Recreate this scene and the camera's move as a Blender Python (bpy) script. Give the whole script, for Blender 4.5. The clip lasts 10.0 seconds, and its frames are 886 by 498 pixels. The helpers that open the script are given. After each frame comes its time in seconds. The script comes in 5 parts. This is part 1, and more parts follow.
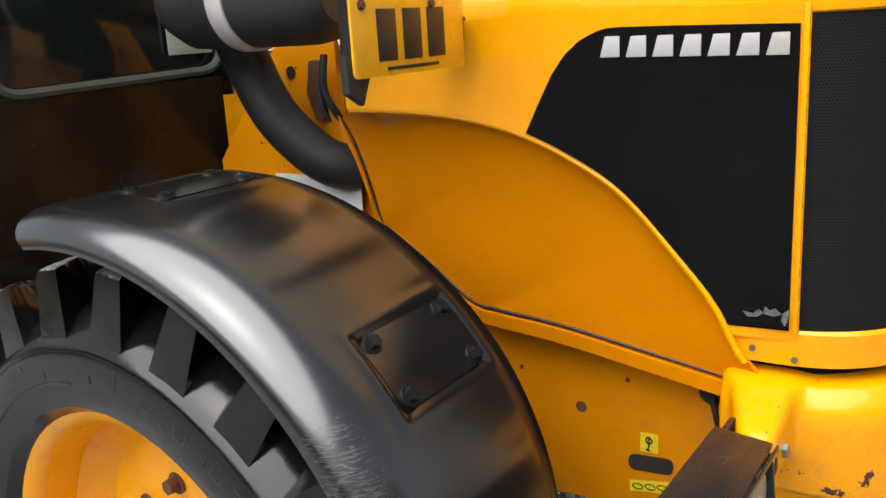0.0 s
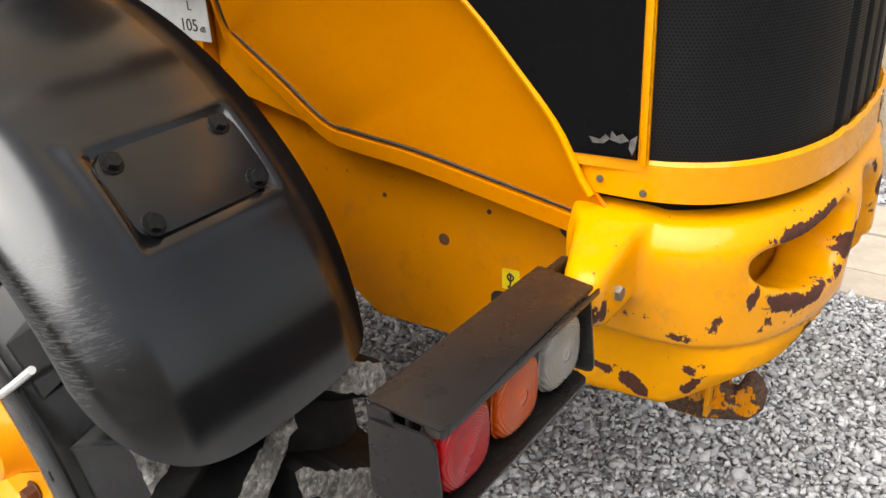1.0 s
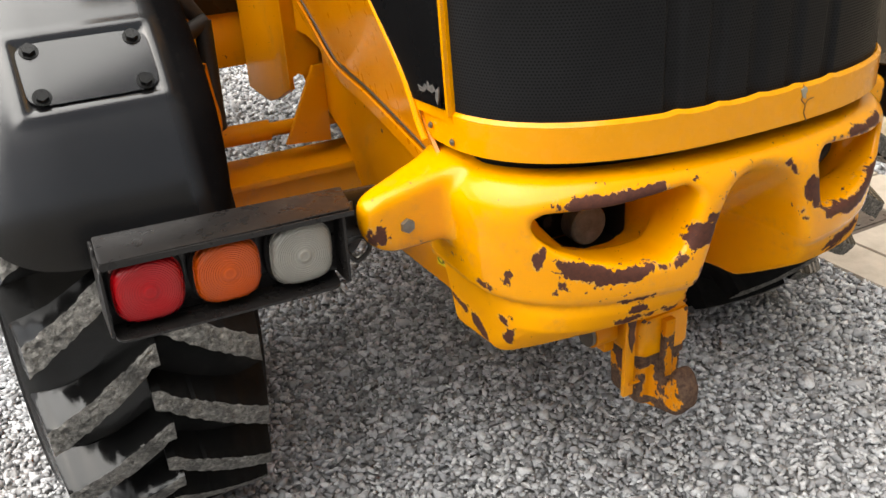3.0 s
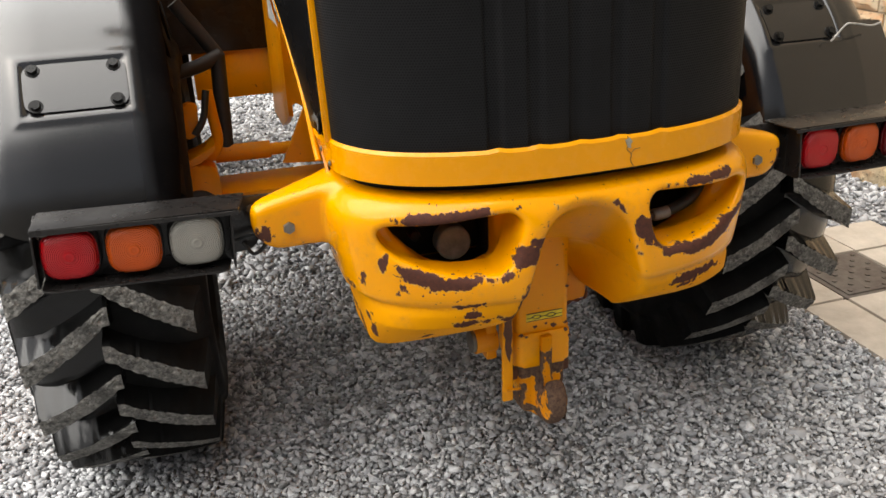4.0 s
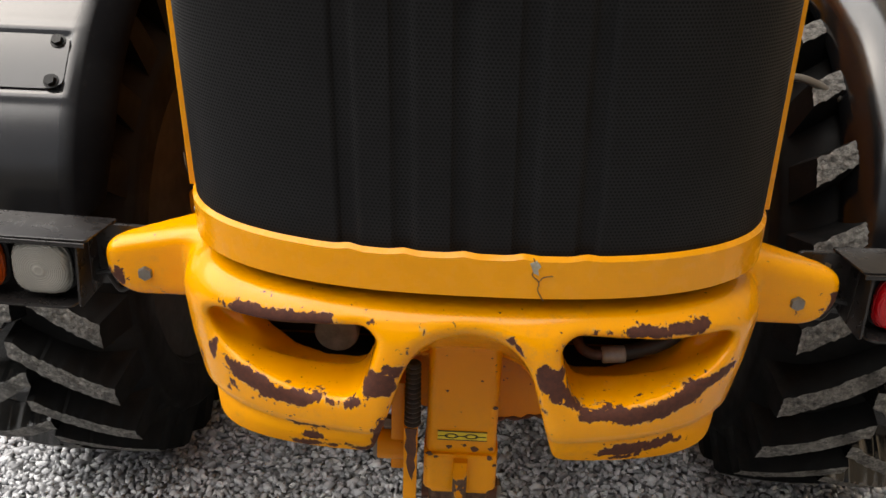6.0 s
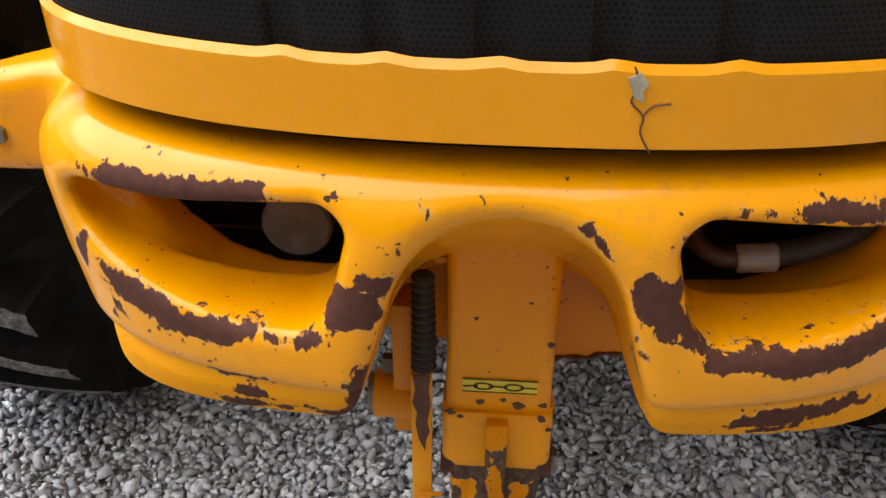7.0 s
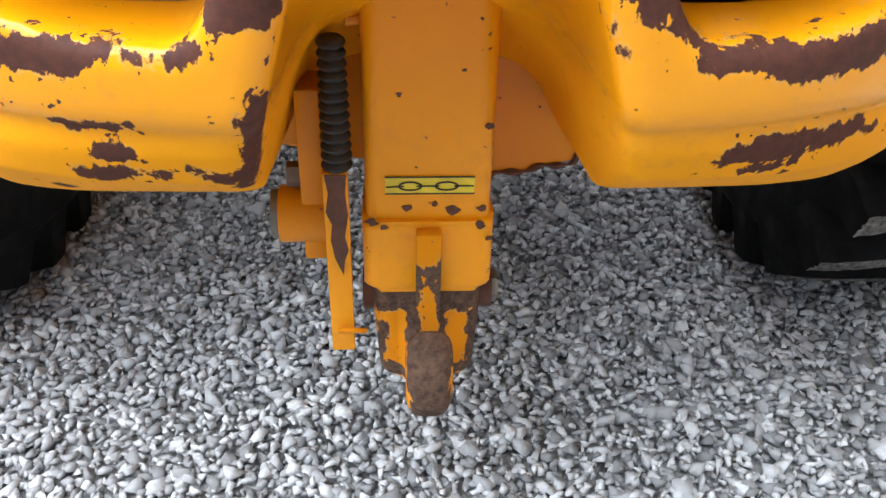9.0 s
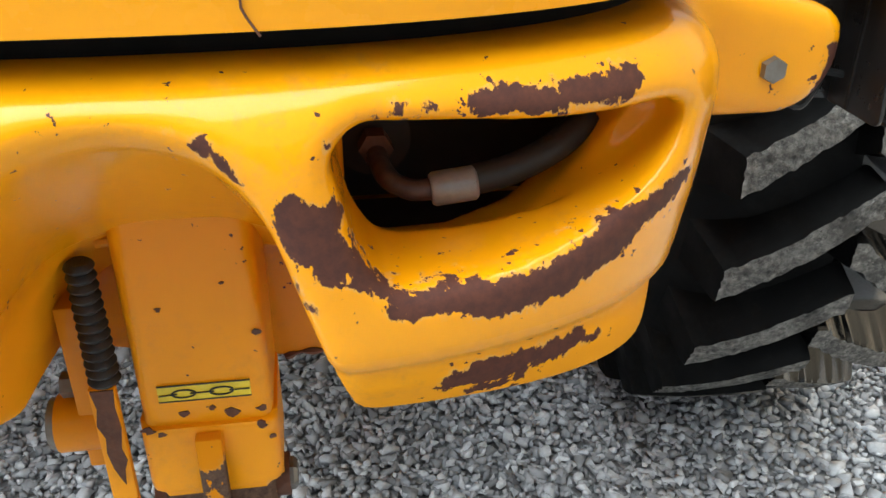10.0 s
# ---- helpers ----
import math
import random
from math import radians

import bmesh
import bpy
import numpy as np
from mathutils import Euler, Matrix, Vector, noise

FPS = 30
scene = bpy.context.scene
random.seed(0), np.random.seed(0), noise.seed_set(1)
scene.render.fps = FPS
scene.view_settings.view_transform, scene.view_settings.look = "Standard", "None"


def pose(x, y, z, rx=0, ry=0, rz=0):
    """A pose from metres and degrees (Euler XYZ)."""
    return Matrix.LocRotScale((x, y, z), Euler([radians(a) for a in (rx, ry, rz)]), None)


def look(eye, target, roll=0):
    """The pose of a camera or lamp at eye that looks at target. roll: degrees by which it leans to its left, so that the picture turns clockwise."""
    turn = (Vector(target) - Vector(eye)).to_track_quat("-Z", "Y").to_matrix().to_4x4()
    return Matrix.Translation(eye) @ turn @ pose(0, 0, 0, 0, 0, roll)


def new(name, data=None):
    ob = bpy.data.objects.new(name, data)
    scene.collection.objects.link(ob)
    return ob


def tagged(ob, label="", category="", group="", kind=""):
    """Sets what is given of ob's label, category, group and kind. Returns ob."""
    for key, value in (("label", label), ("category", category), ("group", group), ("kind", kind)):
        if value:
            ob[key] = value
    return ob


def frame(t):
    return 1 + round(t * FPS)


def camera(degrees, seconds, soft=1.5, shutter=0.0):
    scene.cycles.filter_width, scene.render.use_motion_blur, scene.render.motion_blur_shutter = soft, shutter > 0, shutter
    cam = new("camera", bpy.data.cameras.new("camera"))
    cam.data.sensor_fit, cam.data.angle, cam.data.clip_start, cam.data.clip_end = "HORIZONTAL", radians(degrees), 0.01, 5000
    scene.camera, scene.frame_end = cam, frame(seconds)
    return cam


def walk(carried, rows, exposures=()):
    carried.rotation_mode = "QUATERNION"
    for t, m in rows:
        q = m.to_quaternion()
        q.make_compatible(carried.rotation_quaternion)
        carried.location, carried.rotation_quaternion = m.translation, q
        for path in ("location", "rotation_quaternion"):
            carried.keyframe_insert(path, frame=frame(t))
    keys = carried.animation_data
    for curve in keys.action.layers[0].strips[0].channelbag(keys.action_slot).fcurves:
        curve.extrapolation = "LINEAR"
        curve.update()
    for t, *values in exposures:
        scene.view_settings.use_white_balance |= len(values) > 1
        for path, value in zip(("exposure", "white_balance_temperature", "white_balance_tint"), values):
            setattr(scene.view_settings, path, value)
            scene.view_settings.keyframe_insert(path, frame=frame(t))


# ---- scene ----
cam = camera(54.3, 10.0)
PATH = [
    (0, (-1.832, -0.265, 1.590), (-0.230, 0.821, 1.085), -3.4),
    (0.5, (-1.708, -0.347, 1.555), (-0.106, 0.662, 0.911), -2.7),
    (1, (-1.540, -0.412, 1.509), (-0.065, 0.617, 0.634), -2.4),
    (1.5, (-1.445, -0.472, 1.470), (-0.132, 0.656, 0.469), -3.0),
    (2, (-1.370, -0.688, 1.453), (-0.215, 0.623, 0.479), -3.1),
    (2.5, (-1.251, -0.908, 1.462), (-0.262, 0.578, 0.561), -3.6),
    (2.7, (-1.165, -0.989, 1.465), (-0.247, 0.540, 0.560), -3.5),
    (3.8, (-0.765, -1.543, 1.524), (-0.210, 0.208, 0.734), -2.6),
    (4, (-0.693, -1.587, 1.526), (-0.167, 0.173, 0.736), -2.3),
    (4.5, (-0.426, -1.584, 1.573), (0.023, 0.217, 0.827), -0.1),
    (4.7, (-0.344, -1.590, 1.620), (0.029, 0.263, 0.968), 0.1),
    (5, (-0.228, -1.559, 1.672), (-0.003, 0.353, 1.128), 1.1),
    (5.3, (-0.110, -1.558, 1.696), (-0.004, 0.368, 1.167), 2.0),
    (5.5, (-0.057, -1.514, 1.690), (-0.002, 0.395, 1.096), 2.3),
    (5.7, (-0.028, -1.441, 1.666), (-0.017, 0.434, 0.970), 2.4),
    (6, (-0.025, -1.237, 1.590), (-0.055, 0.556, 0.703), 2.2),
    (6.2, (-0.030, -1.097, 1.539), (-0.068, 0.624, 0.521), 2.1),
    (7.3, (-0.009, -0.758, 1.200), (-0.140, 0.944, 0.158), 0.1),
    (7.5, (-0.040, -0.751, 1.167), (-0.160, 0.989, 0.188), -0.0),
    (8, (-0.093, -0.757, 1.103), (-0.128, 0.987, 0.123), 0.6),
    (8.5, (-0.069, -0.758, 1.041), (-0.018, 0.912, -0.059), 1.3),
    (9, (-0.035, -0.746, 1.042), (0.080, 0.907, -0.078), 1.5),
    (9.2, (-0.001, -0.742, 1.053), (0.132, 0.935, -0.029), 0.9),
    (9.5, (0.052, -0.726, 1.084), (0.280, 0.957, 0.029), 1.3),
    (9.7, (0.083, -0.712, 1.110), (0.350, 0.975, 0.070), 0.6),
    (10, (0.123, -0.705, 1.143), (0.394, 1.025, 0.177), 0.3),
]
walk(
    cam,
    [(t, look(eye, target, roll)) for t, eye, target, roll in PATH],
    [(0, 0.05, 6650, 10), (1, 0.05, 6900, 10), (1.5, 0.05, 6900, 10), (2.5, 0.2, 7000, 9), (4, -0.1, 7050, 10), (4.5, -0.05, 7150, 10), (5, 0.05, 6300, 10), (5.5, -0.2, 6600, 10), (6.2, -0.2, 7200, 12), (7.5, 0.1, 6500, 10), (8, 0.2, 6700, 11), (8.5, 0.58, 5950, 7), (9, 0.7, 6100, 8), (10, 0.72, 6150, 3)],
)

# ---- light ----
world = bpy.data.worlds.new("sky")
scene.world = world
world.use_nodes = True
wn, wl = world.node_tree.nodes, world.node_tree.links
sky = wn.new("ShaderNodeTexSky")
sky.sky_type = "NISHITA"
sky.sun_disc = False
sky.sun_elevation, sky.sun_rotation = radians(61), radians(272)
sky.air_density, sky.dust_density, sky.ozone_density = 1.0, 4.0, 1.0
pale = wn.new("ShaderNodeHueSaturation")
pale.inputs["Saturation"].default_value = 0.42
wl.new(sky.outputs[0], pale.inputs["Color"])
wl.new(pale.outputs[0], wn["Background"].inputs["Color"])
wn["Background"].inputs["Strength"].default_value = 0.15

sun = new("sun", bpy.data.lights.new("sun", "SUN"))
sun.data.energy, sun.data.angle, sun.data.color = 6.0, radians(84), (0.96, 0.98, 1.0)
sun.matrix_world = look((-4.8, 0.2, 8.8), (0, 0, 0))


# ---- material helpers ----
class Nodes:
    """A short way to write a node material."""

    def __init__(self, name, rough=0.5, metal=0.0, coat=0.0, shine=0.5):
        self.mat = bpy.data.materials.new(name)
        self.mat.use_nodes = True
        self.tree = self.mat.node_tree
        self.bsdf = self.tree.nodes["Principled BSDF"]
        self.bsdf.inputs["Roughness"].default_value = rough
        self.bsdf.inputs["Metallic"].default_value = metal
        self.bsdf.inputs["Specular IOR Level"].default_value = shine
        self.bsdf.inputs["Coat Weight"].default_value = coat
        self.bsdf.inputs["Coat Roughness"].default_value = 0.11
        self.coords = self.tree.nodes.new("ShaderNodeTexCoord").outputs["Object"]

    def put(self, kind, **values):
        node = self.tree.nodes.new(kind)
        for key, value in values.items():
            socket = node.inputs[int(key[1:])] if key[0] == "i" and key[1:].isdigit() else node.inputs[key.replace("_", " ")]
            if isinstance(value, bpy.types.NodeSocket):
                self.tree.links.new(value, socket)
            else:
                socket.default_value = value
        return node

    def noise(self, scale, detail=4.0, rough=0.55, vector=None, warp=0.0):
        return self.put("ShaderNodeTexNoise", Vector=vector or self.coords, Scale=scale, Detail=detail, Roughness=rough, Distortion=warp).outputs[0]

    def cells(self, scale, vector=None, feature="F1"):
        node = self.put("ShaderNodeTexVoronoi", Vector=vector or self.coords, Scale=scale)
        node.feature = feature
        return node.outputs["Distance"]

    def sum(self, a, b, what="ADD"):
        node = self.put("ShaderNodeMath", i0=a, i1=b)
        node.operation = what
        return node.outputs[0]

    def ramp(self, value, lo, hi, out_lo=0.0, out_hi=1.0):
        return self.put("ShaderNodeMapRange", Value=value, From_Min=lo, From_Max=hi, To_Min=out_lo, To_Max=out_hi).outputs[0]

    def mix(self, factor, a, b):
        node = self.tree.nodes.new("ShaderNodeMix")
        node.data_type = "RGBA"
        for socket, value in ((node.inputs[0], factor), (node.inputs[6], a), (node.inputs[7], b)):
            if isinstance(value, bpy.types.NodeSocket):
                self.tree.links.new(value, socket)
            elif socket.type == "RGBA":
                socket.default_value = (*value, 1)
            else:
                socket.default_value = value
        return node.outputs[2]

    def colour(self, value):
        if isinstance(value, bpy.types.NodeSocket):
            self.tree.links.new(value, self.bsdf.inputs["Base Color"])
        else:
            self.bsdf.inputs["Base Color"].default_value = (*value, 1)

    def rough(self, value):
        self.tree.links.new(value, self.bsdf.inputs["Roughness"])

    def bump(self, height, strength=0.3, distance=0.002):
        node = self.put("ShaderNodeBump", Height=height, Strength=strength, Distance=distance)
        self.tree.links.new(node.outputs[0], self.bsdf.inputs["Normal"])

    def attribute(self, name):
        node = self.tree.nodes.new("ShaderNodeAttribute")
        node.attribute_name = name
        return node.outputs["Fac"]


YELLOW, AMBER_PAINT = (0.84, 0.335, 0.001), (0.70, 0.245, 0.001)


def paint_material(name, base, rough=0.32, chips=0.0, worn=False, grime=0.15, gloss=0.4, shine=0.15, bare_a=(0.070, 0.030, 0.024), bare_b=(0.105, 0.040, 0.026)):
    """Gloss machine paint; chips: share of small random chips; worn: reads the chipping attribute of its mesh."""
    n = Nodes(name, rough, coat=gloss, shine=shine)
    large = n.noise(3.0, 3)
    tone = n.mix(n.ramp(large, 0.35, 0.7), base, tuple(c * 0.90 for c in base))
    dirt = n.ramp(n.noise(14.0, 6, 0.7), 0.56, 0.78, 0.0, grime)
    tone = n.mix(dirt, tone, (0.16, 0.085, 0.03))
    if grime > 0.1:
        smear = n.ramp(n.noise(7.0, 3, 0.5), 0.50, 0.68)
        tone = n.mix(n.sum(n.ramp(n.noise(60.0, 6, 0.75), 0.50, 0.72, 0.0, 0.45), smear, "MULTIPLY"), tone, (0.40, 0.20, 0.07))
    mask = None
    if chips:
        spots = n.ramp(n.noise(62.0, 3, 0.6), 0.740 - 0.015 * chips, 0.750 - 0.015 * chips)
        mask = spots
    if worn:
        teeth = n.put("ShaderNodeVectorMath", i0=n.coords, i1=(120.0, 120.0, 75.0))
        teeth.operation = "MULTIPLY"
        ragged = n.sum(n.ramp(n.noise(1.0, 5, 0.62, teeth.outputs[0]), 0.25, 0.75, -0.0058, 0.0058), n.ramp(n.noise(24.0, 2), 0.3, 0.7, -0.0035, 0.0035))
        field = n.sum(n.attribute("chipping"), ragged)
        bare = n.ramp(field, -0.0006, 0.0006)
        mask = n.sum(mask, bare, "MAXIMUM") if mask else bare
        near = n.ramp(n.attribute("chipping"), -0.028, -0.004, 0.0, 0.095)
        specks = n.ramp(n.sum(n.noise(88.0, 3, 0.6), near), 0.735, 0.745)
        mask = n.sum(mask, specks, "MAXIMUM")
        edge = n.ramp(field, -0.0035, -0.001)
        tone = n.mix(n.sum(edge, n.ramp(n.noise(45.0, 3), 0.45, 0.62, 0.0, 0.5), "MULTIPLY"), tone, (0.60, 0.36, 0.12))
    if mask:
        rust = n.mix(n.ramp(n.noise(120.0, 4, 0.7), 0.35, 0.7), bare_a, bare_b)
        tone = n.mix(mask, tone, rust)
        wear_and_fade = n.ramp(mask, 0, 1, rough, 0.55)
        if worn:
            # gloss fades and roughness rises towards the underside, weakening the gravel's reflection
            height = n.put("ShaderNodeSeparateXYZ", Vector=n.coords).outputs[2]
            wear_and_fade = n.sum(wear_and_fade, n.ramp(height, 0.80, 0.76, 0.0, 0.4))
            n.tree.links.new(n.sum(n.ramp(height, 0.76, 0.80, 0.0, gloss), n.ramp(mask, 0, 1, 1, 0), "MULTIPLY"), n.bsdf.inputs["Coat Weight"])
        n.rough(wear_and_fade)
        n.bump(n.sum(n.sum(mask, -1.0, "MULTIPLY"), n.sum(n.noise(220.0, 3), 0.12, "MULTIPLY")), 0.35, 0.0008)
    else:
        n.rough(n.ramp(n.noise(40.0, 4), 0.3, 0.8, rough - 0.05, rough + 0.12))
        n.bump(n.noise(180.0, 3), 0.06, 0.001)
    n.colour(tone)
    return n.mat


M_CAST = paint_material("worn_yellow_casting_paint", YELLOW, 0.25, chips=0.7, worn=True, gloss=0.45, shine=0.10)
M_HOOD = paint_material("yellow_hood_paint", YELLOW, 0.24, grime=0.06)
M_FRAME = paint_material("orange_yellow_frame_paint", AMBER_PAINT, 0.42, chips=2.0, grime=0.3, gloss=0.15)
M_POST = paint_material("yellow_hitch_post_paint", (0.86, 0.335, 0.001), 0.40, chips=1.6, grime=0.25, gloss=0.2)
M_WING = paint_material("orange_yellow_panel_paint", (0.66, 0.215, 0.001), 0.30, grime=0.06)
M_RIM = paint_material("yellow_rim_paint", (0.80, 0.34, 0.007), 0.35, chips=1.2, grime=0.3)
M_HOOK = paint_material("scraped_yellow_hitch_paint", AMBER_PAINT, 0.45, chips=1.5, worn=True, grime=0.4, gloss=0.1, bare_a=(0.060, 0.036, 0.028), bare_b=(0.155, 0.095, 0.062))


def plain(name, base, rough=0.5, metal=0.0, coat=0.0, second=None, scale=30.0, relief=0.1, depth=0.001, shine=0.5):
    n = Nodes(name, rough, metal, coat, shine)
    fine = n.noise(scale, 5, 0.65)
    n.colour(n.mix(n.ramp(fine, 0.3, 0.75), base, second or tuple(c * 0.72 for c in base)))
    n.rough(n.ramp(n.noise(scale * 2.3, 4), 0.3, 0.75, max(rough - 0.08, 0.03), min(rough + 0.12, 1)))
    n.bump(n.noise(scale * 5, 4), relief, depth)
    return n.mat


def fender_material():
    n = Nodes("satin_black_fender_paint", 0.26, coat=0.95, shine=0.28)
    n.bsdf.inputs["Coat IOR"].default_value = 1.56
    n.bsdf.inputs["Coat Roughness"].default_value = 0.19
    tone = n.mix(n.ramp(n.noise(5.0, 4), 0.4, 0.7), (0.004, 0.004, 0.0045), (0.008, 0.008, 0.0085))
    place = n.put("ShaderNodeSeparateXYZ", Vector=n.coords)
    wide = n.sum(place.outputs[0], -1.0, "MULTIPLY")
    rim = n.sum(n.ramp(wide, 1.075, 1.125), n.sum(n.ramp(place.outputs[2], 1.17, 1.10), n.ramp(place.outputs[2], 0.93, 0.99), "MULTIPLY"), "MULTIPLY")
    stretch = n.put("ShaderNodeVectorMath", i0=n.coords, i1=(60.0, 60.0, 420.0))
    stretch.operation = "MULTIPLY"
    hairs = n.ramp(n.noise(1.0, 3, 0.6, stretch.outputs[0], 0.8), 0.50, 0.66)
    patches = n.ramp(n.noise(11.0, 3), 0.36, 0.56)
    scuffed = n.sum(n.sum(hairs, patches, "MULTIPLY"), rim, "MULTIPLY")
    tone = n.mix(n.ramp(n.noise(38.0, 6, 0.8), 0.56, 0.75, 0.0, 0.4), tone, (0.022, 0.021, 0.020))
    n.colour(n.mix(n.sum(scuffed, 0.38, "MULTIPLY"), tone, (0.17, 0.16, 0.15)))
    scuff = n.ramp(n.noise(9.0, 6, 0.7), 0.45, 0.75)
    base = n.sum(n.ramp(scuff, 0, 1, 0.17, 0.25), n.ramp(n.noise(30.0, 2), 0.3, 0.7, 0.0, 0.04))
    # gloss taken off the left inner flank to suppress its orange reflection
    dull = n.sum(n.ramp(wide, 0.800, 0.765), n.ramp(wide, 0.5, 0.6), "MULTIPLY")
    n.rough(n.sum(n.sum(base, n.sum(scuffed, 0.4, "MULTIPLY")), n.sum(dull, 0.5, "MULTIPLY")))
    n.tree.links.new(n.ramp(dull, 0, 1, 0.95, 0.0), n.bsdf.inputs["Coat Weight"])
    # specular raised on the left outer shoulder to strengthen its sky sheen
    gloss = n.sum(n.ramp(dull, 0, 1, 0.28, 0.02), n.ramp(wide, 0.97, 1.07, 0.0, 0.45))
    n.tree.links.new(gloss, n.bsdf.inputs["Specular IOR Level"])
    n.bump(n.noise(4.0, 2), 0.22, 0.006)
    return n.mat


def tyre_material(name="dressed_black_tyre_rubber", lo=0.08, hi=0.24, shine=0.42):
    n = Nodes(name, 0.3, shine=shine)
    n.colour(n.mix(n.ramp(n.noise(16.0, 5, 0.7), 0.5, 0.75), (0.006, 0.006, 0.006), (0.014, 0.0135, 0.013)))
    n.rough(n.ramp(n.noise(12.0, 4), 0.35, 0.7, lo, hi))
    n.bump(n.sum(n.noise(30.0, 3), n.sum(n.noise(300.0, 3), 0.2, "MULTIPLY")), 0.2, 0.003)
    return n.mat


def worn_lug_material():
    n = Nodes("scuffed_grey_lug_faces", 0.85)
    crumbs = n.cells(85.0)
    tone = n.mix(n.ramp(n.noise(70.0, 6, 0.8), 0.40, 0.58), (0.030, 0.029, 0.027), (0.36, 0.345, 0.315))
    tone = n.mix(n.ramp(n.noise(26.0, 4, 0.7), 0.50, 0.62), tone, (0.018, 0.0175, 0.017))
    n.colour(n.mix(n.ramp(crumbs, 0.1, 0.5, 0.0, 0.6), tone, (0.10, 0.096, 0.088)))
    n.bump(n.sum(crumbs, n.noise(180.0, 4), "ADD"), 0.9, 0.006)
    return n.mat


def grille_material():
    """Fine perforated black mesh: round holes in staggered rows across the sheet's own length and height."""
    n = Nodes("black_perforated_grille", 0.42, shine=0.10)
    uv = n.tree.nodes.new("ShaderNodeUVMap").outputs[0]
    parts = n.put("ShaderNodeSeparateXYZ", Vector=uv)
    u, v = n.sum(parts.outputs[0], 1 / 0.0055, "MULTIPLY"), n.sum(parts.outputs[1], 1 / 0.0048, "MULTIPLY")
    row = n.sum(n.sum(v, 0.0, "FLOOR"), 2.0, "MODULO")
    du = n.sum(n.sum(n.sum(u, n.sum(row, 0.5, "MULTIPLY")), 1.0, "FRACT"), -0.5)
    dv = n.sum(n.sum(v, 1.0, "FRACT"), -0.5)
    far = n.sum(n.sum(n.sum(du, du, "MULTIPLY"), n.sum(dv, dv, "MULTIPLY")), 0.5, "POWER")
    sheet = n.ramp(far, 0.27, 0.36)
    dust = n.ramp(n.noise(6.0, 5, 0.7), 0.4, 0.75)
    n.colour(n.mix(sheet, (0.0072, 0.0072, 0.0074), n.mix(dust, (0.0108, 0.0108, 0.0114), (0.0160, 0.0160, 0.0168))))
    n.rough(n.ramp(sheet, 0, 1, 0.9, 0.42))
    n.bump(sheet, 0.1, 0.0006)
    return n.mat


def gravel_material(name, stones):
    n = Nodes(name, 0.8)
    if stones:
        pick = n.tree.nodes.new("ShaderNodeNewGeometry").outputs["Random Per Island"]
    else:
        node = n.put("ShaderNodeTexVoronoi", Vector=n.coords, Scale=48.0)
        pick = n.put("ShaderNodeSeparateColor", Color=node.outputs["Color"]).outputs[0]
    tone = n.mix(n.ramp(pick, 0.0, 0.5), (0.19, 0.195, 0.205), (0.42, 0.43, 0.45))
    tone = n.mix(n.ramp(pick, 0.5, 1.0), tone, (0.70, 0.715, 0.735))
    grain = n.noise(140.0, 5, 0.7)
    tone = n.mix(n.ramp(grain, 0.4, 0.75, 0.0, 0.4), tone, (0.26, 0.25, 0.24))
    tone = n.mix(n.ramp(n.noise(1.7, 4, 0.6), 0.45, 0.75, 0.0, 0.18), tone, (0.33, 0.29, 0.25))
    # bed mixed darker throughout so the gaps between stones read dark
    if not stones:
        tone = n.mix(0.55, tone, (0.07, 0.066, 0.06))
    n.colour(tone)
    if stones:
        n.bump(grain, 0.4, 0.002)
    else:
        n.bump(n.sum(n.cells(48.0), -1.0, "MULTIPLY"), 1.0, 0.02)
    return n.mat


def sandstone_material():
    n = Nodes("rock_faced_sandstone", 0.9)
    pick = n.tree.nodes.new("ShaderNodeObjectInfo").outputs["Random"]
    tone = n.mix(pick, (0.48, 0.38, 0.24), (0.60, 0.50, 0.36))
    where = n.put("ShaderNodeVectorMath", i0=n.coords, i1=(0, 0, 0))
    shift = n.put("ShaderNodeCombineXYZ", X=n.sum(pick, 17.0, "MULTIPLY"), Y=n.sum(pick, 31.0, "MULTIPLY"))
    n.tree.links.new(shift.outputs[0], where.inputs[1])
    v = where.outputs[0]
    tone = n.mix(n.ramp(n.noise(9.0, 4, 0.6, v), 0.46, 0.66, 0, 0.85), tone, (0.55, 0.30, 0.15))
    tone = n.mix(n.ramp(n.noise(22.0, 6, 0.75, v), 0.52, 0.74, 0, 0.7), tone, (0.30, 0.24, 0.16))
    tone = n.mix(n.ramp(n.noise(55.0, 4, 0.7, v), 0.58, 0.66, 0, 0.9), tone, (0.15, 0.12, 0.085))
    n.colour(tone)
    n.bump(n.sum(n.noise(16.0, 6, 0.7, v), n.sum(n.noise(90.0, 4, 0.7, v), 0.3, "MULTIPLY")), 0.8, 0.02)
    return n.mat


def lens_material(name, base):
    n = Nodes(name, 0.18, coat=0.25, shine=0.35)
    n.bsdf.inputs["Transmission Weight"].default_value = 0.06
    n.bsdf.inputs["Subsurface Weight"].default_value = 0.0
    away = n.put("ShaderNodeVectorMath", i0=n.coords)
    away.operation = "LENGTH"
    wave = n.sum(n.sum(away.outputs["Value"], 2300.0, "MULTIPLY"), 0.0, "SINE")
    # rib shading and the reflector's glow in the middle are painted into the colour
    ribbed = n.mix(n.ramp(wave, -0.6, 0.8), tuple(c * 0.68 for c in base), base)
    painted_glow = n.mix(n.ramp(away.outputs["Value"], 0.016, 0.050), ribbed, tuple(c * 0.55 for c in base))
    n.colour(n.mix(n.ramp(n.noise(20.0, 4), 0.3, 0.8), painted_glow, tuple(c * 0.6 for c in base)))
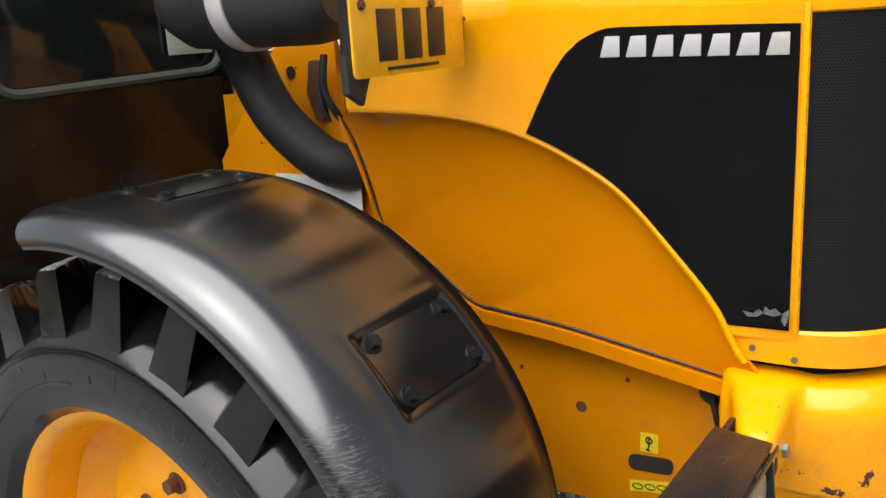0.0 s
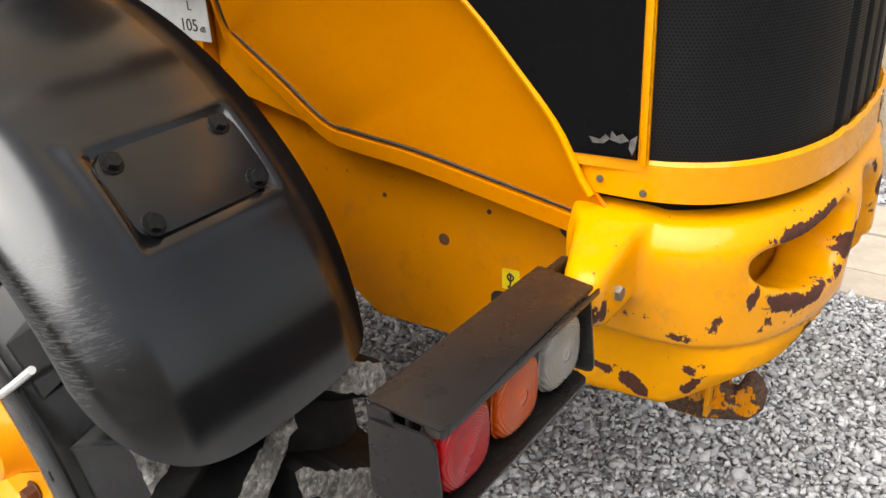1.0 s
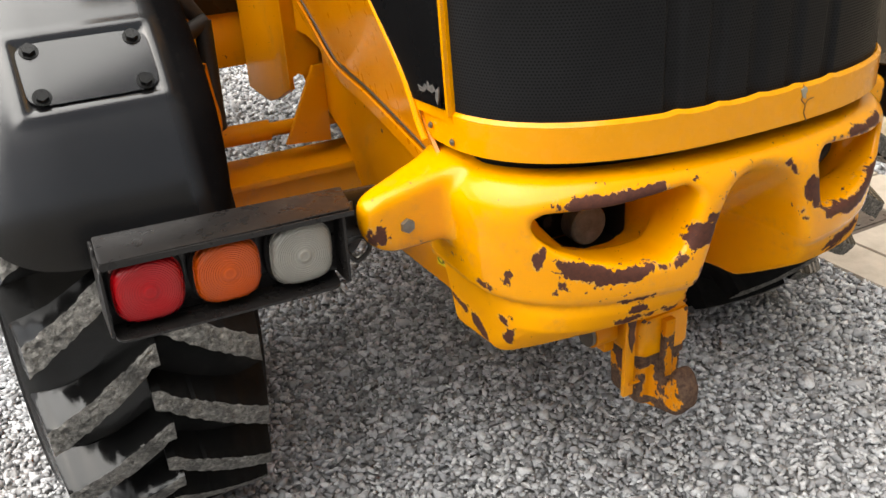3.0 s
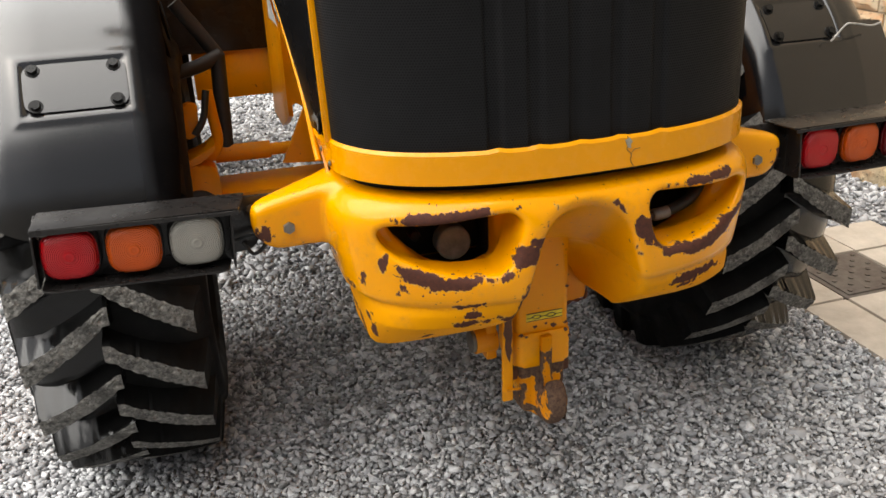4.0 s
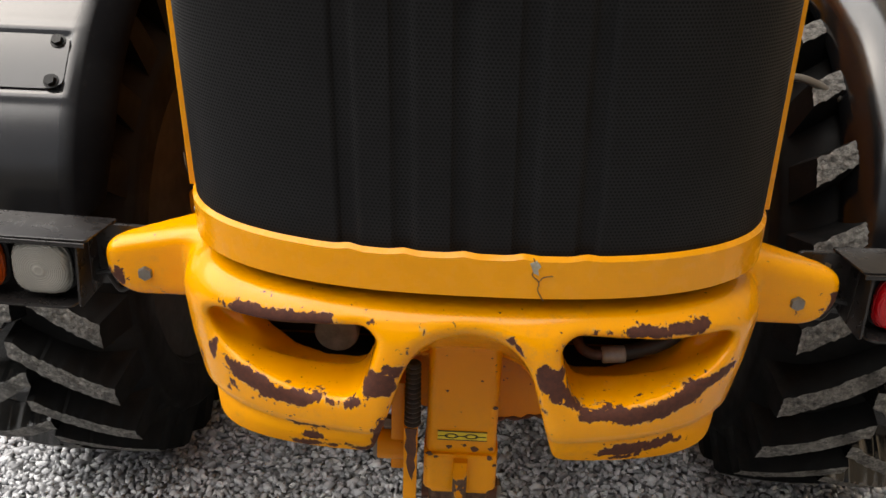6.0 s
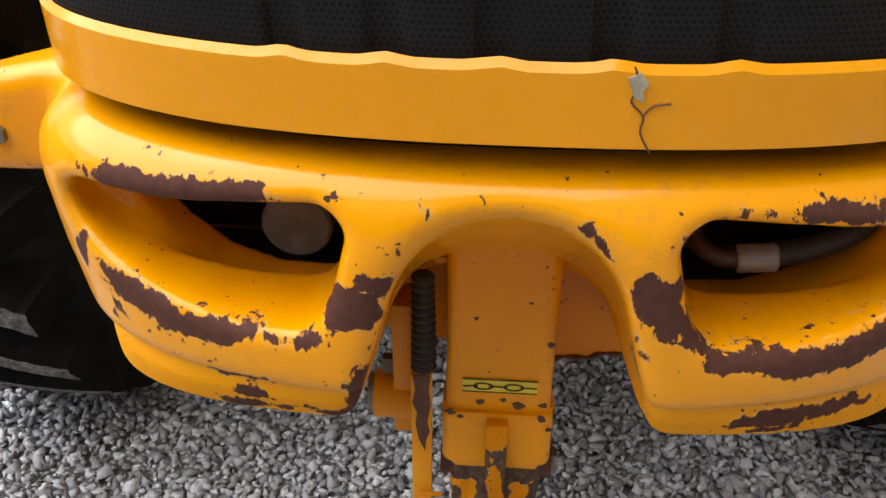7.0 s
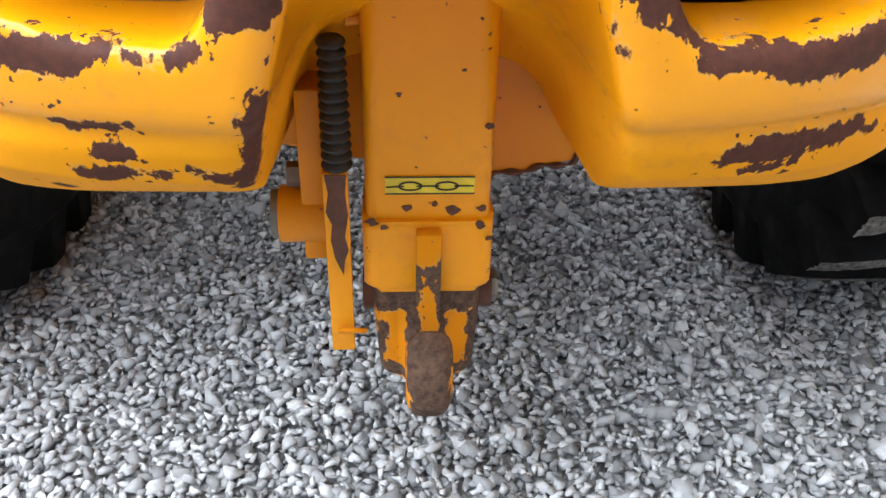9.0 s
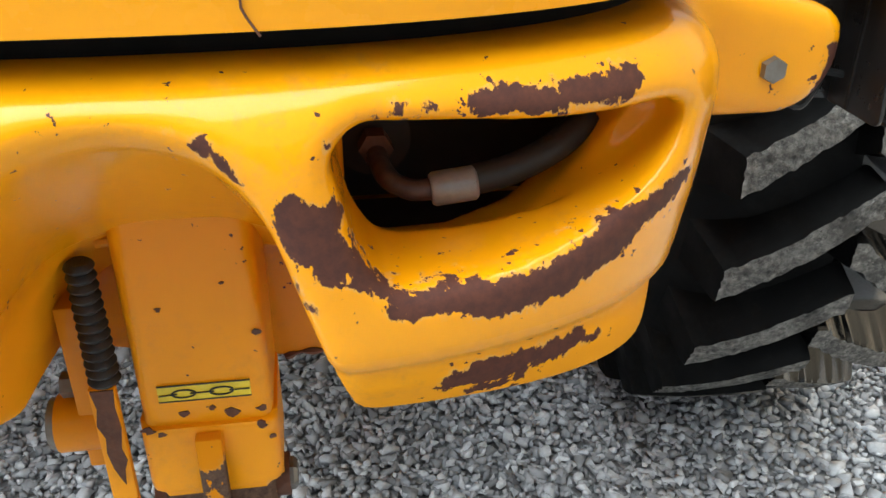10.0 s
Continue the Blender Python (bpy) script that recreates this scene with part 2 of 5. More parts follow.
    n.bump(n.sum(wave, n.noise(260.0, 2)), 0.5, 0.0009)
    return n.mat


M_FENDER, M_TYRE, M_LUG, M_GRILLE = fender_material(), tyre_material(), worn_lug_material(), grille_material()
M_DULL_TYRE = tyre_material("dull_black_tyre_rubber", 0.55, 0.8, 0.10)
M_STONES, M_GROUND, M_SANDSTONE = gravel_material("grey_limestone_chippings", True), gravel_material("gravel_bed", False), sandstone_material()
M_DECAL = plain("gloss_black_decal_film", (0.006, 0.006, 0.0065), 0.28, scale=4.0, relief=0.03, shine=0.07)
M_BOX = plain("black_painted_steel", (0.012, 0.011, 0.011), 0.30, scale=18.0, second=(0.016, 0.014, 0.013), coat=0.1, shine=0.35, relief=0.03)
# also put on added plates that stand in for shade
M_DARK = plain("grimy_black_machinery_and_shade", (0.012, 0.011, 0.010), 0.6, second=(0.03, 0.022, 0.016), scale=12.0)
M_CAB = plain("dark_brown_black_cab_paint", (0.010, 0.006, 0.004), 0.25, coat=0.1, second=(0.016, 0.009, 0.005), scale=5.0, shine=0.2)
M_UNDER = plain("dull_black_underside", (0.006, 0.006, 0.006), 0.85, scale=20.0, second=(0.010, 0.0095, 0.009), shine=0.15)
M_RUBBER = plain("matt_black_rubber", (0.016, 0.016, 0.016), 0.55, scale=40.0, relief=0.3)
M_STEEL = plain("dull_zinc_steel", (0.22, 0.21, 0.19), 0.45, 0.7, scale=60.0, second=(0.16, 0.13, 0.10))
M_BOLT = plain("painted_black_bolt", (0.010, 0.010, 0.010), 0.3, 0.0, scale=80.0, shine=0.25)
M_RUST = plain("brown_rusty_steel", (0.135, 0.048, 0.022), 0.75, 0.0, scale=60.0, second=(0.055, 0.024, 0.014), relief=0.4)
M_PLATE = plain("yellow_number_plate", (0.86, 0.42, 0.010), 0.28, scale=6.0, coat=0.4)
M_INK = plain("black_ink", (0.012, 0.012, 0.012), 0.4)
M_SILVER = plain("silver_grey_lettering", (0.46, 0.44, 0.43), 0.4, scale=20.0)
M_ORANGE = plain("orange_emblem_paint", (0.80, 0.22, 0.045), 0.35, scale=20.0)
M_STICKER = plain("yellow_warning_sticker", (0.80, 0.62, 0.02), 0.35, scale=40.0)
M_WHITE = plain("white_sticker", (0.70, 0.70, 0.68), 0.4, scale=20.0)
M_BAND = plain("bare_grey_scrape", (0.42, 0.40, 0.37), 0.5, scale=80.0)
M_RED, M_AMBER, M_CLEAR = lens_material("red_lens", (0.58, 0.003, 0.008)), lens_material("amber_lens", (0.74, 0.105, 0.003)), lens_material("clear_ribbed_lens", (0.40, 0.385, 0.34))
M_DARKRED = lens_material("dark_red_lens", (0.16, 0.006, 0.008))
M_SLAB = plain("pale_sandstone_slab", (0.52, 0.46, 0.385), 0.88, scale=9.0, second=(0.36, 0.315, 0.26), relief=0.5, depth=0.004)
M_COVER = plain("worn_steel_cover", (0.17, 0.15, 0.13), 0.6, 0.5, scale=24.0, second=(0.10, 0.08, 0.07), relief=0.4)
M_MORTAR = plain("pale_mortar", (0.40, 0.33, 0.24), 0.95, scale=40.0, relief=0.5)
M_GREEN = plain("green_tractor_paint", (0.010, 0.17, 0.035), 0.32, coat=0.3, scale=8.0)
M_SEAT = plain("yellow_vinyl", (0.75, 0.52, 0.02), 0.45, scale=20.0)
M_FAR_TYRE = plain("dusty_grey_tyre", (0.075, 0.070, 0.066), 0.85, scale=20.0, second=(0.13, 0.12, 0.11), relief=0.5)
M_GLASS = plain("dark_cab_glass", (0.008, 0.012, 0.011), 0.06, coat=0.5, scale=2.0, relief=0.0)


# ---- mesh helpers ----
def part(name, bm, material, parent=None, label="", smooth=True, angle=40):
    """Links a bmesh (or a mesh) as one object under a thing or a part."""
    if isinstance(bm, bmesh.types.BMesh):
        mesh = bpy.data.meshes.new(name)
        bmesh.ops.recalc_face_normals(bm, faces=bm.faces)
        bm.to_mesh(mesh)
        bm.free()
    else:
        mesh = bm
    for m in material if isinstance(material, (list, tuple)) else (material,):
        mesh.materials.append(m)
    if smooth:
        mesh.shade_smooth()
        if angle:
            mesh.set_sharp_from_angle(angle=radians(angle))
    ob = new(name, mesh)
    if parent:
        ob.parent = parent
    return tagged(ob, label)


def thing(name, label, category, at=(0, 0, 0), group="", kind=""):
    ob = new(name)
    ob.empty_display_size = 0.1
    ob.location = at
    return tagged(ob, label, category, group, kind)


def bevelled(bm, width, segments=2, verts=False):
    if width:
        bmesh.ops.bevel(bm, geom=list(bm.edges), offset=width, segments=segments, profile=0.6, affect="EDGES", clamp_overlap=True)
    return bm


def box(lo, hi, bevel=0.004, segments=2, m=None):
    bm = bmesh.new()
    lo, hi = Vector(lo), Vector(hi)
    bmesh.ops.create_cube(bm, size=1, matrix=Matrix.LocRotScale((lo + hi) / 2, None, hi - lo))
    bevelled(bm, bevel, segments)
    if m:
        bmesh.ops.transform(bm, matrix=m, verts=bm.verts)
    return bm


def prism(outline, lo, hi, axis="x", bevel=0.003, segments=2):
    """A plate: a flat outline of pairs, drawn out from lo to hi along an axis. x: pairs are (y, z); y: (x, z); z: (x, y)."""
    place = {"x": lambda p, d: (d, p[0], p[1]), "y": lambda p, d: (p[0], d, p[1]), "z": lambda p, d: (p[0], p[1], d)}[axis]
    bm = bmesh.new()
    a, b = [bm.verts.new(place(p, lo)) for p in outline], [bm.verts.new(place(p, hi)) for p in outline]
    caps = [bm.faces.new(a), bm.faces.new(list(reversed(b)))]
    for i in range(len(a)):
        bm.faces.new((a[i], b[i], b[(i + 1) % len(a)], a[(i + 1) % len(a)]))
    if bevel:
        rim = [e for f in caps for e in f.edges]
        bmesh.ops.bevel(bm, geom=rim, offset=bevel, segments=segments, profile=0.6, affect="EDGES", clamp_overlap=True)
    return bm


def rounded(points, radius, steps=5):
    """An outline with its corners rounded."""
    out, n = [], len(points)
    for i in range(n):
        p, q, r = (Vector(points[(i + k) % n]) for k in (-1, 0, 1))
        a, b = (p - q), (r - q)
        reach = min(radius, a.length * 0.45, b.length * 0.45)
        s, e = q + a.normalized() * reach, q + b.normalized() * reach
        for k in range(steps + 1):
            t = k / steps
            out.append(tuple((1 - t) ** 2 * s + 2 * t * (1 - t) * q + t * t * e))
    return out


def smooth_line(points, steps=8):
    """Catmull-Rom through points."""
    pts = [Vector(p) for p in points]
    pts = [2 * pts[0] - pts[1], *pts, 2 * pts[-1] - pts[-2]]
    out = []
    for i in range(1, len(pts) - 2):
        p0, p1, p2, p3 = pts[i - 1 : i + 3]
        for k in range(steps):
            t = k / steps
            out.append(0.5 * (2 * p1 + (p2 - p0) * t + (2 * p0 - 5 * p1 + 4 * p2 - p3) * t * t + (3 * p1 - p0 - 3 * p2 + p3) * t**3))
    out.append(pts[-2])
    return out


def tube(points, radius, sides=14, steps=8, cap=True):
    """A round bar along a smooth line; radius may be a function of 0..1."""
    line = smooth_line(points, steps) if steps else [Vector(p) for p in points]
    bm, rings = bmesh.new(), []
    side = None
    for i, p in enumerate(line):
        way = (line[min(i + 1, len(line) - 1)] - line[max(i - 1, 0)]).normalized()
        if side is None:
            side = way.orthogonal().normalized()
        side = (side - way * side.dot(way)).normalized()
        other = way.cross(side)
        r = radius(i / (len(line) - 1)) if callable(radius) else radius
        rings.append([bm.verts.new(p + r * (math.cos(a) * side + math.sin(a) * other)) for a in (2 * math.pi * k / sides for k in range(sides))])
    for a, b in zip(rings, rings[1:]):
        for k in range(sides):
            bm.faces.new((a[k], a[(k + 1) % sides], b[(k + 1) % sides], b[k]))
    if cap:
        bm.faces.new(rings[0]), bm.faces.new(list(reversed(rings[-1])))
    return bm


def lathe(profile, at, axis="x", sides=48, closed=False, caps=True):
    """A turned shape: pairs of (along the axis, radius)."""
    bm, rings = bmesh.new(), []
    turn = {"x": lambda s, c, n: (s, c, n), "y": lambda s, c, n: (c, s, n), "z": lambda s, c, n: (c, n, s)}[axis]
    for s, r in profile:
        rings.append([bm.verts.new(Vector(at) + Vector(turn(s, r * math.cos(a), r * math.sin(a)))) for a in (2 * math.pi * k / sides for k in range(sides))])
    pairs = list(zip(rings, rings[1:])) + ([(rings[-1], rings[0])] if closed else [])
    for a, b in pairs:
        for k in range(sides):
            bm.faces.new((a[k], a[(k + 1) % sides], b[(k + 1) % sides], b[k]))
    if caps and not closed:
        for ring in (rings[0], rings[-1]):
            bm.faces.new(ring)
    return bm


def bolt(at, way, size=0.011, height=0.008, washer=True):
    """A hexagon bolt head on a washer, standing out along way."""
    bm = bmesh.new()
    m = Matrix.Translation(at) @ Vector(way).to_track_quat("Z", "Y").to_matrix().to_4x4()
    if washer:
        bmesh.ops.create_cone(bm, cap_ends=True, segments=16, radius1=size * 1.35, radius2=size * 1.3, depth=0.002, matrix=m @ Matrix.Translation((0, 0, 0.001)))
    bmesh.ops.create_cone(bm, cap_ends=True, segments=6, radius1=size, radius2=size * 0.92, depth=height, matrix=m @ Matrix.Translation((0, 0, 0.002 + height / 2)))
    return bm


def sheet(fn, us, vs, thick=0.0, uv=None, lining=0):
    """A surface fn(u, v) over the two lists; with thickness along its normals, inwards; lining: the material slot of the inner face."""
    nu, nv = len(us), len(vs)
    p = np.array([[fn(u, v) for v in vs] for u in us], float)
    du, dv = np.gradient(p, axis=0), np.gradient(p, axis=1)
    nrm = np.cross(du, dv)
    nrm /= np.linalg.norm(nrm, axis=-1, keepdims=True) + 1e-12
    bm = bmesh.new()
    layers = [p] + ([p - nrm * thick] if thick else [])
    grids = [[[bm.verts.new(q) for q in row] for row in lay] for lay in layers]
    uvs = bm.loops.layers.uv.new("UVMap") if uv else None
    for n, g in enumerate(grids):
        for i in range(nu - 1):
            for j in range(nv - 1):
                f = bm.faces.new((g[i][j], g[i + 1][j], g[i + 1][j + 1], g[i][j + 1]))
                f.material_index = lining * n
                if uvs:
                    for loop, (a, b) in zip(f.loops, ((i, j), (i + 1, j), (i + 1, j + 1), (i, j + 1))):
                        loop[uvs].uv = uv(us[a], vs[b])
    if thick:
        a, b = grids
        for i in range(nu - 1):
            bm.faces.new((a[i][0], a[i + 1][0], b[i + 1][0], b[i][0])), bm.faces.new((a[i][-1], a[i + 1][-1], b[i + 1][-1], b[i][-1]))
        for j in range(nv - 1):
            bm.faces.new((a[0][j], a[0][j + 1], b[0][j + 1], b[0][j])), bm.faces.new((a[-1][j], a[-1][j + 1], b[-1][j + 1], b[-1][j]))
    return bm


def solid(field, lo, hi, step):
    """A mesh of the place where field(X, Y, Z) < 0, with soft edges (surface nets)."""
    axes = [np.arange(a, b + step, step) for a, b in zip(lo, hi)]
    X, Y, Z = np.meshgrid(*axes, indexing="ij")
    f = field(X, Y, Z)
    f[0], f[-1], f[:, 0], f[:, -1], f[:, :, 0], f[:, :, -1] = (np.maximum(s, step * 0.2) for s in (f[0], f[-1], f[:, 0], f[:, -1], f[:, :, 0], f[:, :, -1]))
    inside = f < 0
    shape = tuple(s - 1 for s in f.shape)
    total, count = np.zeros((*shape, 3)), np.zeros(shape)
    corners = [(i, j, k) for i in (0, 1) for j in (0, 1) for k in (0, 1)]
    cut = lambda g, c: g[c[0] : c[0] + shape[0], c[1] : c[1] + shape[1], c[2] : c[2] + shape[2]]
    for a in corners:
        for ax in range(3):
            if a[ax]:
                continue
            b = tuple(v + (n == ax) for n, v in enumerate(a))
            fa, fb = cut(f, a), cut(f, b)
            cross = (fa < 0) != (fb < 0)
            t = np.where(cross, fa / np.where(cross, fa - fb, 1), 0)
            for n in range(3):
                total[..., n] += np.where(cross, a[n] + (t if n == ax else 0), 0)
            count += cross
    used = count > 0
    index = -np.ones(shape, int)
    index[used] = np.arange(used.sum())
    cell = np.argwhere(used)
    verts = (cell + total[used] / count[used][:, None]) * step + np.array(lo)
    quads = []
    for ax in range(3):
        o1, o2 = [n for n in range(3) if n != ax]
        one = [slice(1, -1)] * 3
        one[ax] = slice(0, -1)
        two = list(one)
        two[ax] = slice(1, None)
        a, b = inside[tuple(one)], inside[tuple(two)]
        at = np.argwhere(a != b)
        base = at + np.array([0 if n == ax else 1 for n in range(3)])
        flip = a[tuple(at.T)] ^ (ax == 1)
        ring = []
        for d1, d2 in ((-1, -1), (0, -1), (0, 0), (-1, 0)):
            c = base.copy()
            c[:, o1] += d1
            c[:, o2] += d2
            ring.append(index[tuple(c.T)])
        q = np.stack(ring, 1)
        q[~flip] = q[~flip][:, ::-1]
        quads.append(q)
    quads = np.concatenate(quads)
    mesh = bpy.data.meshes.new("solid")
    mesh.from_pydata(verts, [], quads.tolist())
    mesh.update()
    return mesh, verts


def smax(a, b, k):
    h = np.clip(0.5 - 0.5 * (b - a) / k, 0, 1)
    return b * (1 - h) + a * h + k * h * (1 - h)


def smin(a, b, k):
    return -smax(-a, -b, k)


def outline_field(px, pz, points):
    """Signed distance of a plane of points from a closed outline."""
    d, s = np.full(px.shape, 1e9), np.ones(px.shape)
    n = len(points)
    for i in range(n):
        (ax, az), (bx, bz) = points[i], points[i - 1]
        ex, ez, wx, wz = bx - ax, bz - az, px - ax, pz - az
        t = np.clip((wx * ex + wz * ez) / (ex * ex + ez * ez), 0, 1)
        d = np.minimum(d, (wx - ex * t) ** 2 + (wz - ez * t) ** 2)
        c1, c2, c3 = pz >= az, pz < bz, ex * wz > ez * wx
        s = np.where((c1 & c2 & c3) | (~c1 & ~c2 & ~c3), -s, s)
    return s * np.sqrt(d)


def chipping(mesh, verts, strokes, depth=None, spots=()):
    """Writes how deep each point lies in the bare strokes (x1, z1, x2, z2, r), in metres; depth(x, z) gives their y. spots: strokes between two places."""
    best = np.full(len(verts), -0.05)
    for ax, az, bx, bz, r in strokes:
        a, b = (np.array((x, depth(x, z) if depth else 0.0, z)) for x, z in ((ax, az), (bx, bz)))
        e, v = b - a, verts - a
        if depth:
            squeeze = np.array((1, 0.4, 1))
            e, v = e * squeeze, v * squeeze
        if not depth:
            v = v * np.array((1, 0, 1))
        t = np.clip(v @ e / (e @ e + 1e-9), 0, 1)
        best = np.maximum(best, r - np.linalg.norm(v - t[:, None] * e, axis=1))
    for *ends, r in spots:
        a, b = np.array(ends[:3]), np.array(ends[3:])
        e, v = b - a, verts - a
        t = np.clip(v @ e / (e @ e + 1e-9), 0, 1)
        best = np.maximum(best, r - np.linalg.norm(v - t[:, None] * e, axis=1))
    mesh.attributes.new("chipping", "FLOAT", "POINT").data.foreach_set("value", best.astype(np.float32))


# ---- the yard ----
SLABS_X, SLABS_Y = (1.39, 2.24), (-0.60, 1.36)
WALL_X = 2.62


def ground():
    bm = bmesh.new()
    bmesh.ops.create_grid(bm, x_segments=8, y_segments=8, size=300)
    tagged(part("ground", bm, M_GROUND), "grey limestone gravel yard", "ground", kind="structure").location.z = -0.006


def stone_bed(name, x0, x1, y0, y1, gap, size, seed, skip, fine):
    """Loose chippings over a stretch of the yard: many small angular stones in one mesh."""
    rng = np.random.default_rng(seed)
    gx, gy = np.meshgrid(np.arange(x0, x1, gap), np.arange(y0, y1, gap), indexing="ij")
    at = np.stack([gx.ravel(), gy.ravel()], 1)
    at += rng.uniform(-0.5, 0.5, at.shape) * gap
    at = at[~skip(at[:, 0], at[:, 1])]
    all_verts, all_tris, start = [], [], 0
    kinds = 26
    for kind in range(kinds):
        spots = at[kind::kinds]
        n = len(spots)
        bm = bmesh.new()
        for p in rng.uniform(-1, 1, (10 if fine else 9, 3)):
            q = np.abs(p)
            bm.verts.new(Vector(p / q.max() * (0.80 + 0.20 * q.min())))
        hull = bmesh.ops.convex_hull(bm, input=bm.verts)
        bmesh.ops.delete(bm, geom=list({v for v in hull["geom_interior"] + hull["geom_unused"] if isinstance(v, bmesh.types.BMVert)}), context="VERTS")
        bmesh.ops.recalc_face_normals(bm, faces=bm.faces)
        bm.verts.index_update()
        base = np.array([v.co[:] for v in bm.verts])
        faces = np.array([[v.index for v in f.verts] for f in bm.faces])
        bm.free()
        k = len(base)
        scale = size * rng.lognormal(0, 0.30, (n, 1, 1)) * np.stack([rng.uniform(0.9, 1.45, n), rng.uniform(0.75, 1.1, n), rng.uniform(0.55, 0.95, n)], 1)[:, None]
        shape = base[None] * scale
        tilt, spin = rng.normal(0, 0.7, n), rng.uniform(0, 2 * np.pi, n)
        c, s = np.cos(tilt)[:, None], np.sin(tilt)[:, None]
        x, y, z = shape[..., 0], shape[..., 1] * c - shape[..., 2] * s, shape[..., 1] * s + shape[..., 2] * c
        c, s = np.cos(spin)[:, None], np.sin(spin)[:, None]
        lift = rng.uniform(-0.004, 0.007, n)[:, None]
        all_verts.append(np.stack([x * c - y * s + spots[:, :1], x * s + y * c + spots[:, 1:], z + lift], -1).reshape(-1, 3))
        all_tris.append((faces[None] + (np.arange(n) * k)[:, None, None]).reshape(-1, 3) + start)
        start += n * k
    verts, polys = np.concatenate(all_verts), np.concatenate(all_tris)
    mesh = bpy.data.meshes.new(name)
    mesh.vertices.add(len(verts))
    mesh.vertices.foreach_set("co", verts.astype(np.float32).ravel())
    mesh.loops.add(polys.size)
    mesh.loops.foreach_set("vertex_index", polys.astype(np.int32).ravel())
    mesh.polygons.add(len(polys))
    mesh.polygons.foreach_set("loop_start", (np.arange(len(polys)) * polys.shape[1]).astype(np.int32))
    mesh.update(calc_edges=True)
    tagged(part(name, mesh, M_STONES, smooth=False), "loose grey angular limestone chippings covering the yard", "gravel", kind="stuff")


def on_slabs(x, y):
    return (x > SLABS_X[0]) & (x < SLABS_X[1]) & (y > SLABS_Y[0]) & (y < SLABS_Y[1])


def near_bed(x, y):
    return (x > -1.9) & (x < 2.1) & (y > -0.75) & (y < 1.75)


def paving():
    base = thing("pavement", "pale sandstone paving slabs sunk into the gravel", "pavement", kind="structure")
    ys = [-0.60, 0.22, 0.76, 1.10, 1.36]
    xs = [1.39, 1.59, 1.93, 2.24]
    rnd = random.Random(4)
    for i in range(len(xs) - 1):
        for j in range(len(ys) - 1):
            if i == 1 and j == 2:
                continue
            z = 0.012 + rnd.uniform(-0.003, 0.004)
            part("slab", box((xs[i] + 0.005, ys[j] + 0.005, -0.04), (xs[i + 1] - 0.005, ys[j + 1] - 0.005, z), 0.006), M_SLAB, base)
    cover = thing("manhole_cover", "square worn steel inspection cover set in the paving", "manhole", (1.76, 0.93, 0.0))
    part("surround", box((-0.165, -0.175, -0.04), (0.165, 0.175, 0.008), 0.004), M_COVER, cover)
    lid = part("lid", box((-0.145, -0.155, 0.0), (0.145, 0.155, 0.014), 0.004), M_COVER, cover)
    for a in range(-3, 4):
        for b in range(-3, 4):
            if (a + b) % 2 == 0:
                part("stud", lathe([(0.0, 0.012), (0.0185, 0.010)], (a * 0.04, b * 0.044, 0.0), "z", 8), M_COVER, lid)


def stone_wall():
    wall = thing("wall_east", "rock-faced golden sandstone block wall with narrow mortar joints", "wall", kind="structure")
    course, low, high = 0.178, -0.05, 8.5
    part("mortar_core", box((WALL_X + 0.012, -3.0, low), (WALL_X + 0.40, 16.0, high), 0), M_MORTAR, wall, smooth=False)
    rnd = random.Random(11)
    shapes = []
    for width in (0.26, 0.32, 0.38, 0.45, 0.52):
        for k in range(3):
            bm = bmesh.new()
            nx, nz = 10, 6
            grid = [[None] * (nz + 1) for _ in range(nx + 1)]
            for i in range(nx + 1):
                for j in range(nz + 1):
                    edge = i in (0, nx) or j in (0, nz)
                    out = 0.008 if edge else rnd.uniform(0.016, 0.027)
                    grid[i][j] = bm.verts.new((-out, (i / nx - 0.5) * (width - 0.010), (j / nz - 0.5) * (course - 0.010)))
            for i in range(nx):
                for j in range(nz):
                    bm.faces.new((grid[i][j], grid[i][j + 1], grid[i + 1][j + 1], grid[i + 1][j]))
            rim = [e for e in bm.edges if e.is_boundary]
            made = bmesh.ops.extrude_edge_only(bm, edges=rim)["geom"]
            for v in made:
                if isinstance(v, bmesh.types.BMVert):
                    v.co.x = 0.03
            mesh = bpy.data.meshes.new("block")
            bmesh.ops.recalc_face_normals(bm, faces=bm.faces)
            bm.to_mesh(mesh)
            bm.free()
            mesh.materials.append(M_SANDSTONE)
            shapes.append((width, mesh))
    z, row = low + course / 2, 0
    while z < 3.4:
        y = 0.9 - rnd.uniform(0, 0.4)
        far = 8.5 if z < 2.6 else 5.0
        while y < far:
            width, mesh = rnd.choice(shapes)
            if z > 0.2 or y > 1.0:
                ob = new("block", mesh)
                ob.location = (WALL_X + 0.012, y + width / 2, z)
                ob.parent = wall
            y += width
        z += course
        row += 1


ground()
paving()

# ---- the telehandler ----
machine = thing("telehandler", "yellow and black telehandler with worn paint on its tail", "vehicle")

